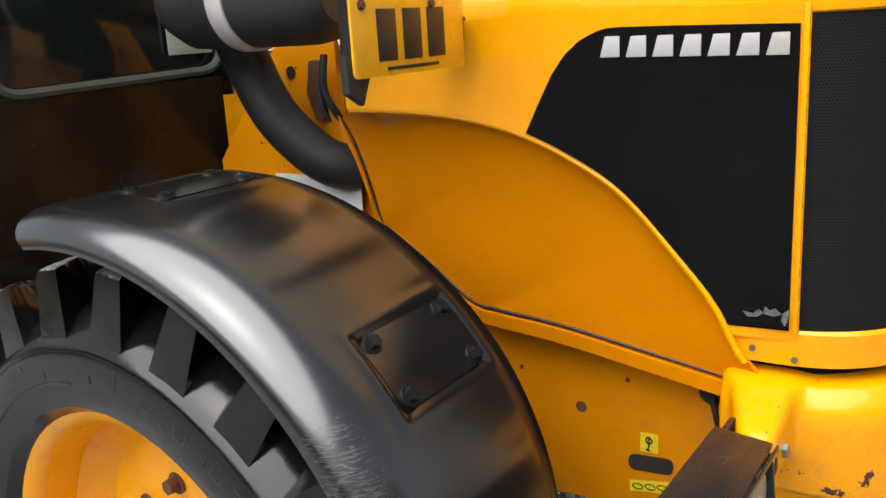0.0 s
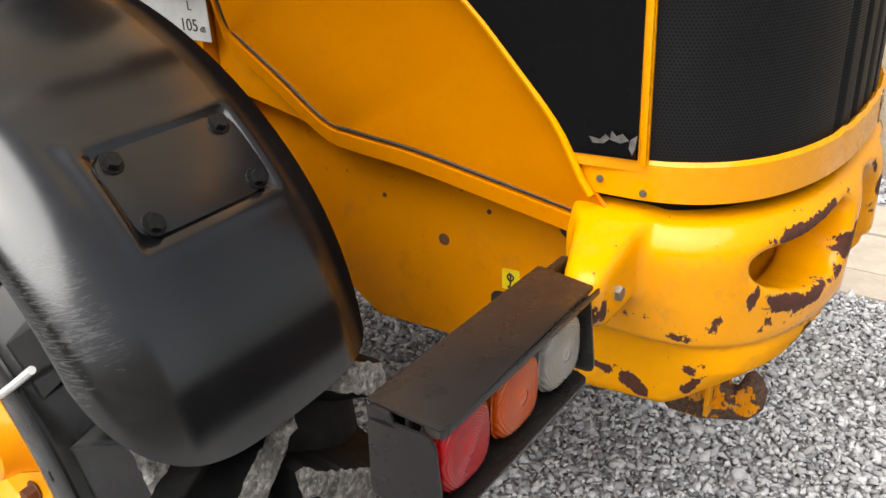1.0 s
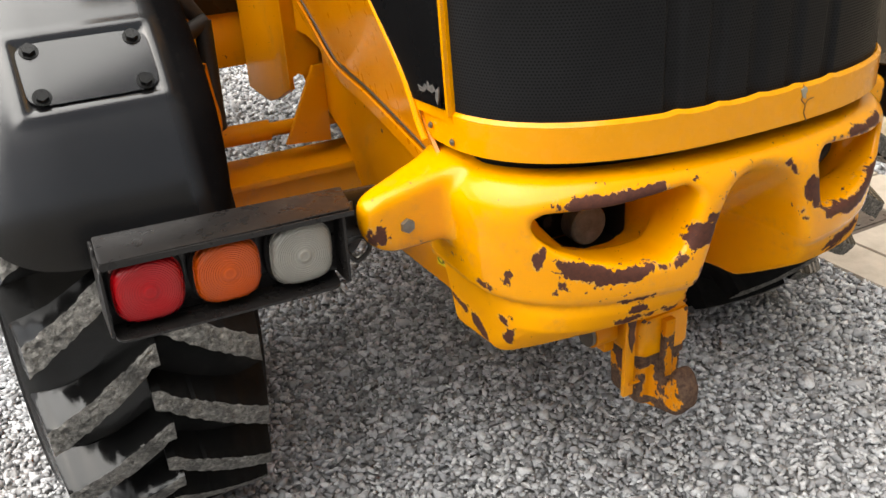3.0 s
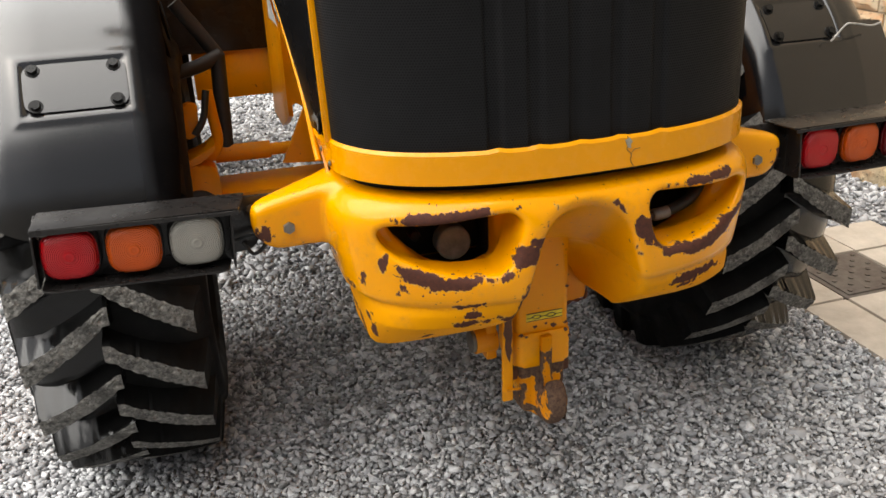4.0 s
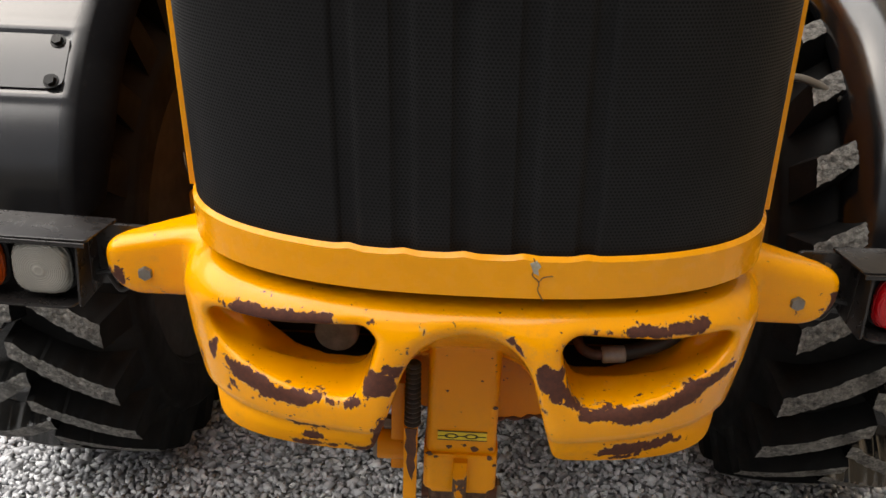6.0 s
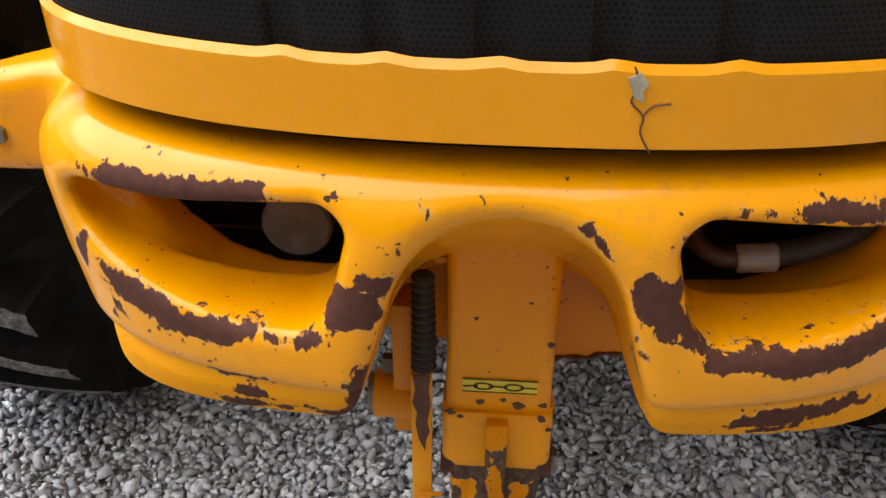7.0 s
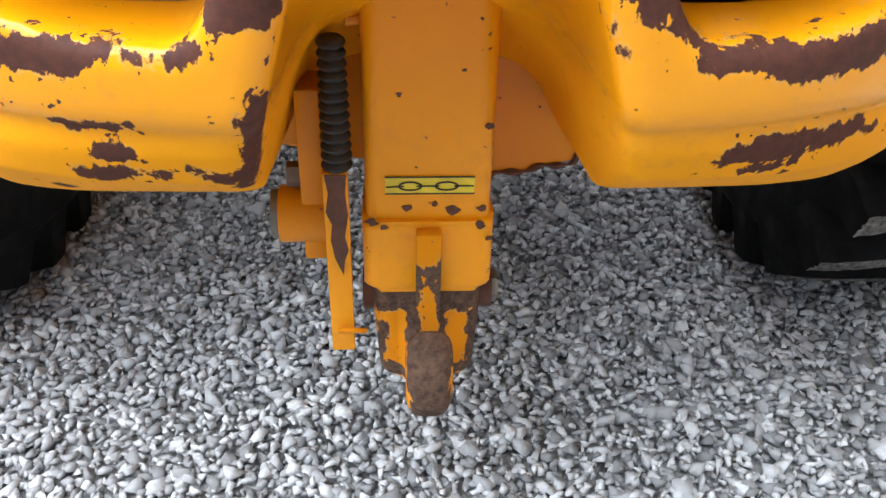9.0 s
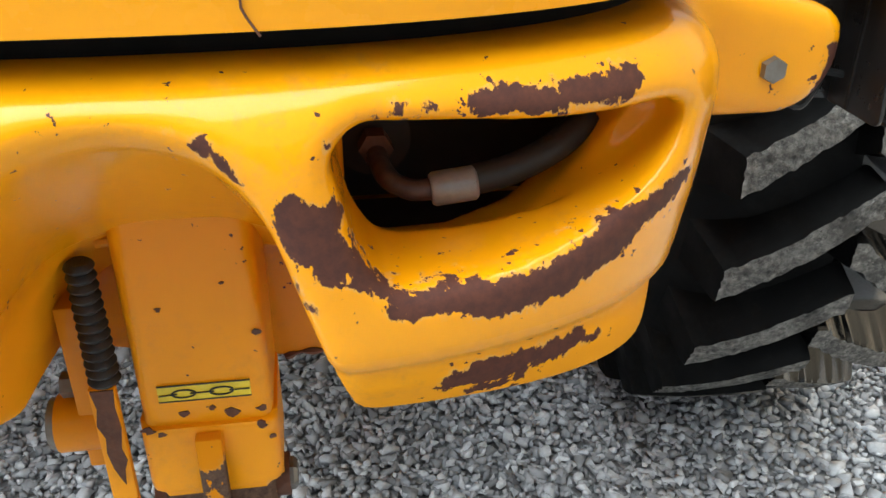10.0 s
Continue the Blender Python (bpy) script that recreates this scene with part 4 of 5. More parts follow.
    part("flange", sheet(lambda t, v: tuple(Vector(wing(t, 1.0)) + Vector((sx * (0.012 - 0.004 * v), 0, 0.006 - 0.030 * v))), ts, spread(0, 1, 3), -0.005 * sx), M_WING, hollow)
    lip = [Vector((sx * (side_x(y) - 0.003), y, arc(y) - 0.002)) for y in spread(0.08, 0.82, 50)]
    part("arch_lip", tube(lip, 0.006, 8, 0), M_HOOD, hollow)


def chassis():
    outline = [(0.10, 0.60), (0.62, 0.585), (0.70, 0.645), (0.764, 0.705), (0.79, 0.759), (0.845, 0.800), (0.90, 0.820), (0.926, 0.830), (0.93, 1.25), (0.20, 1.25), (0.10, 0.95)]
    for sx in (-1, 1):
        plate = part("frame_plate", prism(outline, sx * 0.310, sx * 0.285, "x", 0.003), M_FRAME, machine, "orange-yellow steel frame plate with small rust spots")
        part("drilled_hole", lathe([(0.0, 0.012), (0.003, 0.012)], (sx * 0.3095 - 0.0015, 0.442, 0.801), "x", 20), M_RUST, plate)
        part("drilled_hole", lathe([(0.0, 0.005), (0.003, 0.005)], (sx * 0.3095 - 0.0015, 0.58, 0.866), "x", 12), M_RUST, plate)
        part("drilled_hole", lathe([(0.0, 0.005), (0.003, 0.005)], (sx * 0.3095 - 0.0015, 0.34, 0.880), "x", 12), M_RUST, plate)
        part("oval_hole", prism(rounded([(0.245, 0.692), (0.338, 0.685), (0.338, 0.720), (0.245, 0.727)], 0.017), sx * 0.3125, sx * 0.300, "x", 0.0), M_DARK, plate)
        part("hook_sticker", prism(rounded([(0.276, 0.733), (0.313, 0.731), (0.313, 0.772), (0.276, 0.775)], 0.003), sx * 0.3125, sx * 0.3105, "x", 0.0), M_STICKER, plate, "yellow sticker with a lifting hook sign")
        part("sticker_sign", tube([(sx * 0.3135, 0.295, 0.766), (sx * 0.3135, 0.288, 0.759), (sx * 0.3135, 0.295, 0.751), (sx * 0.3135, 0.301, 0.759), (sx * 0.3135, 0.295, 0.766), (sx * 0.3135, 0.295, 0.743), (sx * 0.3135, 0.300, 0.738), (sx * 0.3135, 0.292, 0.737)], 0.0017, 6, 4), M_INK, plate)
        chain = part("chain_sticker", prism([(0.247, 0.650), (0.335, 0.636), (0.336, 0.660), (0.247, 0.676)], sx * 0.3125, sx * 0.3105, "x", 0.0), M_STICKER, plate, "yellow sticker with a drawn chain")
        for k in range(3):
            ring = [(sx * 0.3135, 0.266 + 0.026 * k + 0.011 * math.cos(a), 0.660 - 0.0045 * k + 0.006 * math.sin(a)) for a in spread(0, 2 * math.pi, 13)]
            part("chain_link", tube(ring, 0.0012, 5, 0, False), M_INK, chain)
        part("gusset", prism([(sx * 0.430, 0.76), (sx * 0.310, 0.75), (sx * 0.310, 0.95), (sx * 0.338, 0.95)], 0.92, 0.935, "y", 0.002), M_FRAME, plate)
        part("cable_grommet", lathe([(0.0, 0.024), (0.006, 0.024)], (sx * 0.313 - 0.003, 0.172, 0.888), "x", 20), M_RUBBER, plate)
        part("cable", tube([(sx * 0.318, 0.172, 0.888), (sx * 0.335, 0.160, 0.865), (sx * 0.338, 0.150, 0.82), (sx * 0.40, 0.13, 0.79)], 0.006, 8), M_RUBBER, plate)
    part("axle_beam", box((-0.72, 0.85, 0.555), (0.72, 1.00, 0.700), 0.012), M_FRAME, machine, "orange-yellow axle beam")
    part("axle_flange", box((-0.66, 0.83, 0.697), (0.66, 1.02, 0.715), 0.004), M_FRAME, machine)
    part("steering_rod", tube([(-0.70, 0.965, 0.800), (-0.45, 0.965, 0.795), (0.45, 0.965, 0.795), (0.70, 0.965, 0.800)], 0.018, 14), M_FRAME, machine)
    part("cross_plate", box((-0.64, 1.36, 0.875), (0.64, 1.39, 1.16), 0.003), M_FRAME, machine, "orange-yellow cross plate under the cab")
    # added plate darkens the opening where gravel would show past the wheel
    part("dark_filler_plate", box((-1.06, 1.50, 0.35), (-0.645, 1.53, 1.06), 0.006), M_DARK, machine, "dark filler plate added ahead of the wheel")
    part("lift_ram", tube([(-0.574, 1.000, 1.084), (-0.586, 0.970, 0.794)], 0.022, 16, 2), M_RUBBER, machine, "black upright ram")
    part("brace", tube([(-0.673, 1.020, 1.232), (-0.618, 1.020, 1.149), (-0.569, 1.020, 1.070)], 0.020, 10), M_DARK, machine, "dark diagonal brace")
    part("cross_bar", tube([(-0.694, 0.970, 1.045), (-0.633, 0.980, 1.057), (-0.565, 1.000, 1.081)], 0.020, 12), M_DARK, machine, "brown cross bar behind the wheel")
    part("knuckle_arm", tube([(-0.620, 0.900, 1.004), (-0.615, 0.890, 0.933), (-0.610, 0.880, 0.869), (-0.628, 0.870, 0.829), (-0.683, 0.860, 0.806)], 0.016, 12), M_FRAME, machine, "orange-yellow steering knuckle arm")
    housing = part("knuckle_housing", prism(rounded([(-0.755, 0.62), (-0.622, 0.62), (-0.622, 0.80), (-0.660, 0.825), (-0.755, 0.80)], 0.03, 4), 0.80, 0.88, "y", 0.010), M_FRAME, machine, "orange-yellow steering knuckle housing")
    part("knuckle_cap", lathe([(-0.016, 0.030), (-0.014, 0.036), (0.0, 0.040), (0.004, 0.040)], (-0.688, 0.80, 0.690), "y", 24), M_FRAME, housing)
    part("knuckle_seal", lathe([(-0.006, 0.058), (0.002, 0.060)], (-0.688, 0.80, 0.690), "y", 28), M_DARK, housing)
    part("knuckle_ledge", prism([(-0.755, 0.822), (-0.660, 0.850), (-0.622, 0.880), (-0.622, 0.860), (-0.665, 0.828), (-0.755, 0.802)], 0.79, 0.89, "y", 0.003), M_FRAME, housing)
    part("knuckle_link", prism(rounded([(-0.705, 0.885), (-0.665, 0.885), (-0.650, 0.985), (-0.700, 0.985)], 0.022, 4), 0.84, 0.866, "y", 0.008), M_FRAME, machine, "rounded orange-yellow steering link")
    part("brake_hose", tube([(-0.624, 0.860, 1.012), (-0.642, 0.840, 0.940), (-0.671, 0.830, 0.898)], 0.010, 10), M_RUBBER, machine)
    part("rod_sleeve", tube([(-0.62, 0.965, 0.799), (-0.46, 0.965, 0.796)], 0.026, 16, 1), M_FRAME, machine)
    # box added inside the hood so its gaps look dark, not open
    part("hood_dark_filler", box((-0.33, -0.14, 1.02), (0.33, 1.3, 1.55), 0.02), M_DARK, machine)
    part("far_frame", box((-0.30, 1.42, 0.80), (0.30, 3.6, 1.05), 0.02), M_FRAME, machine, "orange-yellow main frame running ahead")


def tow_hitch():
    col = prism(rounded([(-0.062, -0.025), (0.062, -0.025), (0.062, 0.10), (-0.062, 0.10)], 0.018, 5), 0.52, 0.95, "z", 0.003)
    post = part("hitch_post", col, M_POST, machine, "orange-yellow square hitch post")
    part("hitch_collar", prism(rounded([(-0.066, -0.031), (0.066, -0.031), (0.064, 0.10), (-0.064, 0.10)], 0.018, 5), 0.505, 0.590, "z", 0.012, 3), M_POST, post)

    def jaw(x, y, z):
        side_view = [(0.08, 0.52), (-0.02, 0.52), (-0.032, 0.485), (-0.036, 0.462), (-0.047, 0.451), (-0.058, 0.451), (-0.067, 0.466), (-0.074, 0.488), (-0.087, 0.497), (-0.106, 0.486), (-0.121, 0.458), (-0.118, 0.420), (-0.092, 0.385), (-0.03, 0.366), (0.03, 0.358), (0.08, 0.40)]
        hook = smax(outline_field(y, z, side_view), np.abs(x) - 0.0235 + 0.10 * np.maximum(0.40 - z, 0), 0.020)
        block = smax(np.abs(x) - (0.056 - 0.07 * np.clip(0.46 - z, 0, 1)), np.abs(y - 0.025) - 0.052, 0.02)
        block = smax(block, np.abs(z - 0.450) - 0.073, 0.02)
        return smin(hook, block, 0.012)

    mesh, verts = solid(jaw, (-0.08, -0.14, 0.33), (0.08, 0.11, 0.55), 0.0045)
    # scraped collar and post
    rnd = random.Random(8)
    for x, z, r in ((-0.020, 0.603, 0.006), (0.006, 0.607, 0.004), (0.022, 0.600, 0.007), (0.050, 0.586, 0.006), (0.052, 0.601, 0.005), (-0.055, 0.590, 0.006), (-0.044, 0.584, 0.004), (0.060, 0.570, 0.004), (-0.028, 0.722, 0.003), (0.056, 0.690, 0.004), (0.030, 0.745, 0.002)):
        face = -0.0254 if z > 0.595 else -0.0314
        blot = [(x + r * rnd.uniform(0.5, 1.5) * math.cos(0.7 * k), z + r * rnd.uniform(0.35, 1.0) * math.sin(0.7 * k)) for k in range(9)]
        part("rust_spot", prism(blot, face - 0.0006, face + 0.001, "y", 0.0), M_RUST, post)
    rub = [(-0.06, 0.492, 0.06, 0.492, 0.016), (0.0, 0.36, 0.0, 0.48, 0.022), (-0.045, 0.395, 0.045, 0.395, 0.010), (-0.055, 0.40, -0.045, 0.46, 0.006), (0.05, 0.40, 0.052, 0.47, 0.010)]
    chipping(mesh, verts, rub)
    part("tow_hook", mesh, M_HOOK, machine, "rusty brown tow hook with scraps of yellow paint", angle=0)
    mesh2 = bpy.data.meshes.new("pin_strap")
    bm = box((-0.0125, -0.046, 0.447), (0.0125, -0.032, 0.584), 0.002)
    bmesh.ops.subdivide_edges(bm, edges=bm.edges, cuts=6, use_grid_fill=True)
    bm.to_mesh(mesh2)
    chipping(mesh2, np.array([v.co[:] for v in bm.verts]), [(-0.013, 0.44, -0.013, 0.55, 0.006), (0.013, 0.44, 0.013, 0.56, 0.005), (0.0, 0.54, 0.004, 0.53, 0.008), (0, 0.46, 0.01, 0.455, 0.006)])
    bm.free()
    part("pin_strap", mesh2, M_HOOK, post)
    part("cross_pin", tube([(-0.068, 0.012, 0.480), (0.070, 0.012, 0.480)], 0.023, 18, 1), M_RUST, post)
    part("pin_head", lathe([(0.070, 0.018), (0.074, 0.018), (0.078, 0.014)], (0, 0.012, 0.480), "x", 6), M_STEEL, post)
    # chain sticker
    tag = part("chain_sticker", box((-0.042, -0.0268, 0.619), (0.044, -0.0252, 0.638), 0.0004), M_STICKER, post, "yellow sticker with a drawn chain")
    for pts in ([(-0.041, 0.627), (-0.024, 0.628)], [(-0.012, 0.628), (0.010, 0.628)], [(0.024, 0.628), (0.043, 0.628)]):
        part("chain_line", tube([(x, -0.0275, z) for x, z in pts], 0.0008, 5, 2), M_INK, tag)
    for cx in (-0.018, 0.017):
        ring = [(cx + 0.010 * math.cos(a) * 1.1, -0.0275, 0.628 + 0.0045 * math.sin(a)) for a in spread(0, 2 * math.pi, 17)]
        part("chain_link", tube(ring, 0.0009, 5, 0, False), M_INK, tag)
    for z in (0.6195, 0.6375):
        part("sticker_border", box((-0.042, -0.0274, z - 0.0006), (0.044, -0.0262, z + 0.0006), 0), M_INK, tag)
    # release lever, gaiter and side plates
    lever = part("release_lever", box((-0.101, -0.034, 0.430), (-0.077, -0.024, 0.646), 0.002), M_POST, machine, "orange-yellow release lever with a rusty top")
    part("worn_slot", prism([(-0.099, 0.645), (-0.078, 0.645), (-0.080, 0.625), (-0.078, 0.600), (-0.082, 0.575), (-0.079, 0.560), (-0.083, 0.548), (-0.085, 0.530), (-0.089, 0.540), (-0.093, 0.552), (-0.096, 0.572), (-0.094, 0.590), (-0.0995, 0.605), (-0.096, 0.625)], -0.0355, -0.030, "y", 0.0), M_RUST, lever)
    part("split_pin", tube([(-0.093, -0.040, 0.462), (-0.075, -0.040, 0.462), (-0.065, -0.036, 0.458)], 0.003, 8), M_FRAME, lever)
    rings, folds = [], 13
    for i in range(folds * 4 + 1):
        t = i / (folds * 4)
        rings.append((0.645 + 0.130 * t, 0.0112 + 0.0040 * abs(math.sin(math.pi * t * folds)) - 0.002 * t))
    part("gaiter", lathe(rings, (-0.087, -0.022, 0), "z", 20), M_RUBBER, machine, "ribbed black rubber gaiter")
    part("gaiter_rod", tube([(-0.075, -0.004, 0.782), (-0.050, 0.0, 0.783)], 0.005, 8, 1), M_FRAME, machine, "short rod from the gaiter to the post")
    part("lock_nut", lathe([(-0.010, 0.013), (0.004, 0.013)], (-0.130, 0.02, 0.616), "x", 6), M_STEEL, machine, "dull steel lock nut")
    part("guide_plate", box((-0.126, 0.0, 0.526), (-0.102, 0.05, 0.715), 0.003), M_FRAME, machine)
    part("cross_tube", tube([(-0.150, 0.02, 0.570), (-0.100, 0.02, 0.570)], 0.030, 20, 1), M_FRAME, machine)
    part("tube_end", tube([(-0.158, 0.02, 0.570), (-0.150, 0.02, 0.570)], 0.026, 20, 1), M_STEEL, machine)
    part("back_plate", prism([(-0.17, 0.60), (-0.07, 0.58), (0.07, 0.558), (0.10, 0.560), (0.137, 0.568), (0.174, 0.576), (0.172, 0.95), (-0.17, 0.95)], 0.12, 0.14, "y", 0.003), M_FRAME, machine, "orange-yellow back plate behind the hitch")
    part("ragged_edge", tube([(0.07, 0.119, 0.557), (0.09, 0.119, 0.562), (0.115, 0.119, 0.562), (0.135, 0.119, 0.570), (0.155, 0.119, 0.570), (0.174, 0.119, 0.577), (0.175, 0.119, 0.62), (0.173, 0.119, 0.66)], lambda t: 0.0032 + 0.0016 * math.sin(37 * t), 6, 6), M_RUST, machine, "rusty flame-cut plate edge")
    part("plate_hole", lathe([(0.0, 0.022), (0.004, 0.022)], (0.150, 0.117, 0.71), "y", 20), M_DARK, machine)


CARCASS = [(0.170, 0.385), (0.194, 0.405), (0.204, 0.445), (0.205, 0.490), (0.203, 0.507), (0.199, 0.514), (0.186, 0.528), (0.165, 0.545), (0.130, 0.564), (0.080, 0.577), (0.0, 0.582)]


def wheel(sx, shift, toe, phase):
    at = (sx * (0.902 + shift), 0.87, 0.632)
    hub = part("wheel", lathe([(0.02, 0.10), (0.06, 0.10), (0.10, 0.075), (0.13, 0.07), (0.135, 0.055)], (0, 0, 0), "x", 32), M_RIM, machine, "yellow wheel with a black lugged tyre")
    hub.matrix_local = pose(*at, 0, 0, toe if sx > 0 else 180 + toe) @ Matrix.Diagonal((1.08, 1, 1, 1))
    # black disc added over the rim's inner face in place of shade
    part("rim_shade_disc", lathe([(-0.178, 0.05), (-0.178, 0.385), (-0.172, 0.396), (-0.15, 0.396)], (0, 0, 0), "x", 40), M_DARK, hub)
    dish = [(-0.17, 0.385), (-0.165, 0.355), (-0.06, 0.350), (0.00, 0.335), (0.035, 0.25), (0.02, 0.16), (0.03, 0.10), (0.045, 0.16), (0.055, 0.24), (0.045, 0.30), (0.09, 0.352), (0.145, 0.358), (0.168, 0.372), (0.175, 0.392), (0.168, 0.398)]
    part("rim", lathe(dish, (0, 0, 0), "x", 56, caps=False), M_RIM, hub)
    for k in range(10):
        a = 2 * math.pi * k / 10
        part("wheel_nut", bolt((0.052, 0.20 * math.cos(a), 0.20 * math.sin(a)), (1, 0, 0), 0.016, 0.018), M_RUST, hub)
    bm = lathe([(x * side, r) for side, line in ((-1, CARCASS), (1, CARCASS[-2::-1])) for x, r in line], (0, 0, 0), "x", 72, caps=False)
    for f in bm.faces:
        f.material_index = int(f.calc_center_median().x * sx < -0.02)
    tyre = part("tyre", bm, (M_TYRE, M_DULL_TYRE), hub, "shiny black tractor-tread tyre with scuffed grey lug faces", angle=30)
    count, half = 23, 0.178
    stations = [-0.012 + 0.188 * k / 25 for k in range(26)]
    rnd = random.Random(21)
    for hand in (-1, 1):
        bm = bmesh.new()
        rows = []
        for s in stations:
            t = max(s, 0) / half
            ang = -0.205 * t**0.88
            top = 0.638 - 0.010 * t**3
            low = float(np.interp(s, [0.09, 0.130, 0.155, 0.168, 0.176], [0.576, 0.565, 0.545, 0.528, 0.512]))
            w1, w0 = 0.022 + 0.007 * t, 0.038 + 0.010 * t
            wa, wb = w1 + rnd.uniform(-0.0035, 0.0025), w1 + rnd.uniform(-0.0035, 0.0025)
            ring = []
            across = [(-w0, low), (-wa - 0.003, top - 0.007 - rnd.uniform(0, 0.004)), (-wa, top - 0.001)] + [(wa * (k / 4 - 1) if k < 4 else wb * (k / 4 - 1), top + rnd.uniform(-0.0022, 0.0016)) for k in range(1, 8)] + [(wb, top - 0.001), (wb + 0.003, top - 0.007 - rnd.uniform(0, 0.004)), (w0, low)]
            for off, r in across:
                b = ang + off / 0.62
                out = s + 0.018 * min(max((s - 0.130) / 0.046, 0), 1) * ((top - r) / (top - low)) ** 0.8 if r < top else s
                ring.append(bm.verts.new((hand * out, -r * math.cos(b), r * math.sin(b))))
            rows.append(ring)
        for p, q in zip(rows, rows[1:]):
            for i in range(len(p) - 1):
                f = bm.faces.new((p[i], p[i + 1], q[i + 1], q[i]))
                f.material_index = 1 if 2 <= i <= 9 else 0
        bm.faces.new(rows[0]), bm.faces.new(rows[-1])
        first = part("tread_lug", bm, (M_TYRE if hand == sx else M_DULL_TYRE, M_LUG), hub, angle=25)
        for k in range(count):
            lug = first if k == 0 else new("tread_lug", first.data)
            lug.parent = hub
            turn = 360 * k / count - phase[hand > 0]
            lug.matrix_local = pose(0, 0, 0, 0, 0, 180 if sx < 0 else 0) @ pose(0, 0, 0, turn, 0, 0)
    # the tread points the same way on both sides of the machine
    if sx < 0:
        tyre.matrix_local = pose(0, 0, 0, 0, 0, 180)
    for k in range(44):
        a = 2 * math.pi * k / 44
        part("sidewall_tick", box((-0.001, -0.0012, -0.007), (0.002, 0.0012, 0.007), 0), M_DARK, hub).matrix_local = pose(0.2035, (0.485 - 0.02 * (k % 2)) * math.cos(a), (0.485 - 0.02 * (k % 2)) * math.sin(a), math.degrees(a) - 90 + 90 * (k % 3 == 0), 0, 0)
    ring = [(0.2045, 0.45 * math.cos(a), 0.45 * math.sin(a)) for a in spread(1.7, 2.6, 20)]
    part("sidewall_line", tube(ring, 0.002, 5, 0), M_TYRE, hub)
    for k in range(5):
        a = math.pi * (0.30 + 0.055 * k)
        frame_line = [(0.2040, 0.012 * math.copysign(abs(math.cos(b)) ** 0.5, math.cos(b)), 0.016 * math.copysign(abs(math.sin(b)) ** 0.5, math.sin(b))) for b in spread(0, 2 * math.pi, 21)]
        part("sidewall_mark", tube([(0.0, y, z) for _, y, z in frame_line], 0.0016, 5, 0, False), M_DARK, hub, "outlined block of the sidewall lettering").matrix_local = pose(0.2035, 0.475 * math.cos(a), 0.475 * math.sin(a), math.degrees(a) - 90, 0, 0)
    ridge = [(0.2015, 0.506 * math.cos(a), 0.506 * math.sin(a)) for a in spread(0, 2 * math.pi, 73)]
    part("sidewall_ridge", tube(ridge, 0.0045, 6, 0, False), M_TYRE, hub)


def tyre_mark():
    part("paint_mark", tube([(-1.147, 0.505, 0.930), (-1.148, 0.46, 0.962), (-1.146, 0.415, 0.996)], 0.005, 8, 4), M_WHITE, machine, "short white paint mark on the tyre")


def fender(sx, shift=0.0, drop=0.0):
    yc, zc, r0 = 0.879, 0.727 - drop, 0.635
    mid = 0.932 + shift

    def place(th, w, lift=0.0):
        phi = math.radians(92) * max(abs(w) - 0.45, 0) / 0.55
        across = 0.205 * 0.585 * min(abs(w) / 0.45, 1)
        fall = 0.006 * w * w + 0.085 * (1 - math.cos(phi))
        across += 0.085 * math.sin(phi)
        if w > 0:
            fall, across = fall * 0.62, across * 1.02
        elif sx < 0:
            low = min(max((th - 0.90) / 0.45, 0), 1)
            fall, across = fall * 0.60, across * (1.09 - 0.11 * low * low)
        if sx > 0 and w < 0:
            across *= 1.08
        if sx > 0 and w > 0.45 and th > 0.86:
            fall, across = 0.012 * phi, 0.120 + 0.078 * phi
        r = r0 + lift - fall
        x = mid + math.copysign(across, w)
        return (sx * x, yc - r * math.sin(th), zc + r * math.cos(th))

    plates = (math.radians(48.5), math.radians(2.0))

    def emboss(th, w):
        """A shallow pressed seat with a soft rim round each access plate."""
        best = 0.0
        for t0 in plates:
            along = abs(th - t0) * r0 - 0.062
            side = abs(w + 0.092) * 0.2665 - 0.098
            d = max(along, side)
            if d < 0.03:
                best = -0.0055 / (1 + math.exp(d / 0.0024)) + 0.0022 * math.exp(-(((d - 0.012) / 0.010) ** 2))
        return best

    def skin(u, w):
        lo, hi = math.radians(-13 + 5 * abs(w) ** 4), math.radians(78.5 - (15 if w > 0 else 6) * abs(w) ** 3)
        th = lo + (hi - lo) * u
        return place(th, w, emboss(th, w))

    ws = spread(-1, 1, 91)
    if sx > 0:
        part("split_edge", tube([(0.985, 0.335, 1.085), (1.02, 0.33, 1.125), (1.045, 0.33, 1.128), (1.12, 0.345, 1.115), (1.165, 0.36, 1.118)], 0.0026, 6, 5), M_BAND, machine, "pale bent edge of the split mudguard")
    guard = part("fender", sheet(skin, spread(0, 1, 200), ws, 0.007 * sx, None, 1), (M_FENDER, M_UNDER), machine, "satin black rounded steel mudguard over the wheel")
    for t0 in plates:
        hw, ht = 0.115 / 0.205, 0.058 / r0 * 1.0
        c = -0.12

        def patch(u, v, lift=0.0):
            du, dv = (u - 0.5) * 2, (v - 0.5) * 2
            k = 1 - 0.10 * (abs(du) ** 6) * (abs(dv) ** 6)
            return place(t0 + ht * du * k, (c + hw * dv * k * 0.86) * 0.77, lift)

        part("access_plate", sheet(patch, spread(0, 1, 12), spread(0, 1, 12), 0.006 * sx), M_FENDER, guard, "bolted black access plate")
        for u in (0.13, 0.87):
            for v in (0.11, 0.89):
                p = Vector(patch(u, v))
                way = (p - Vector((p.x, yc, zc))).normalized()
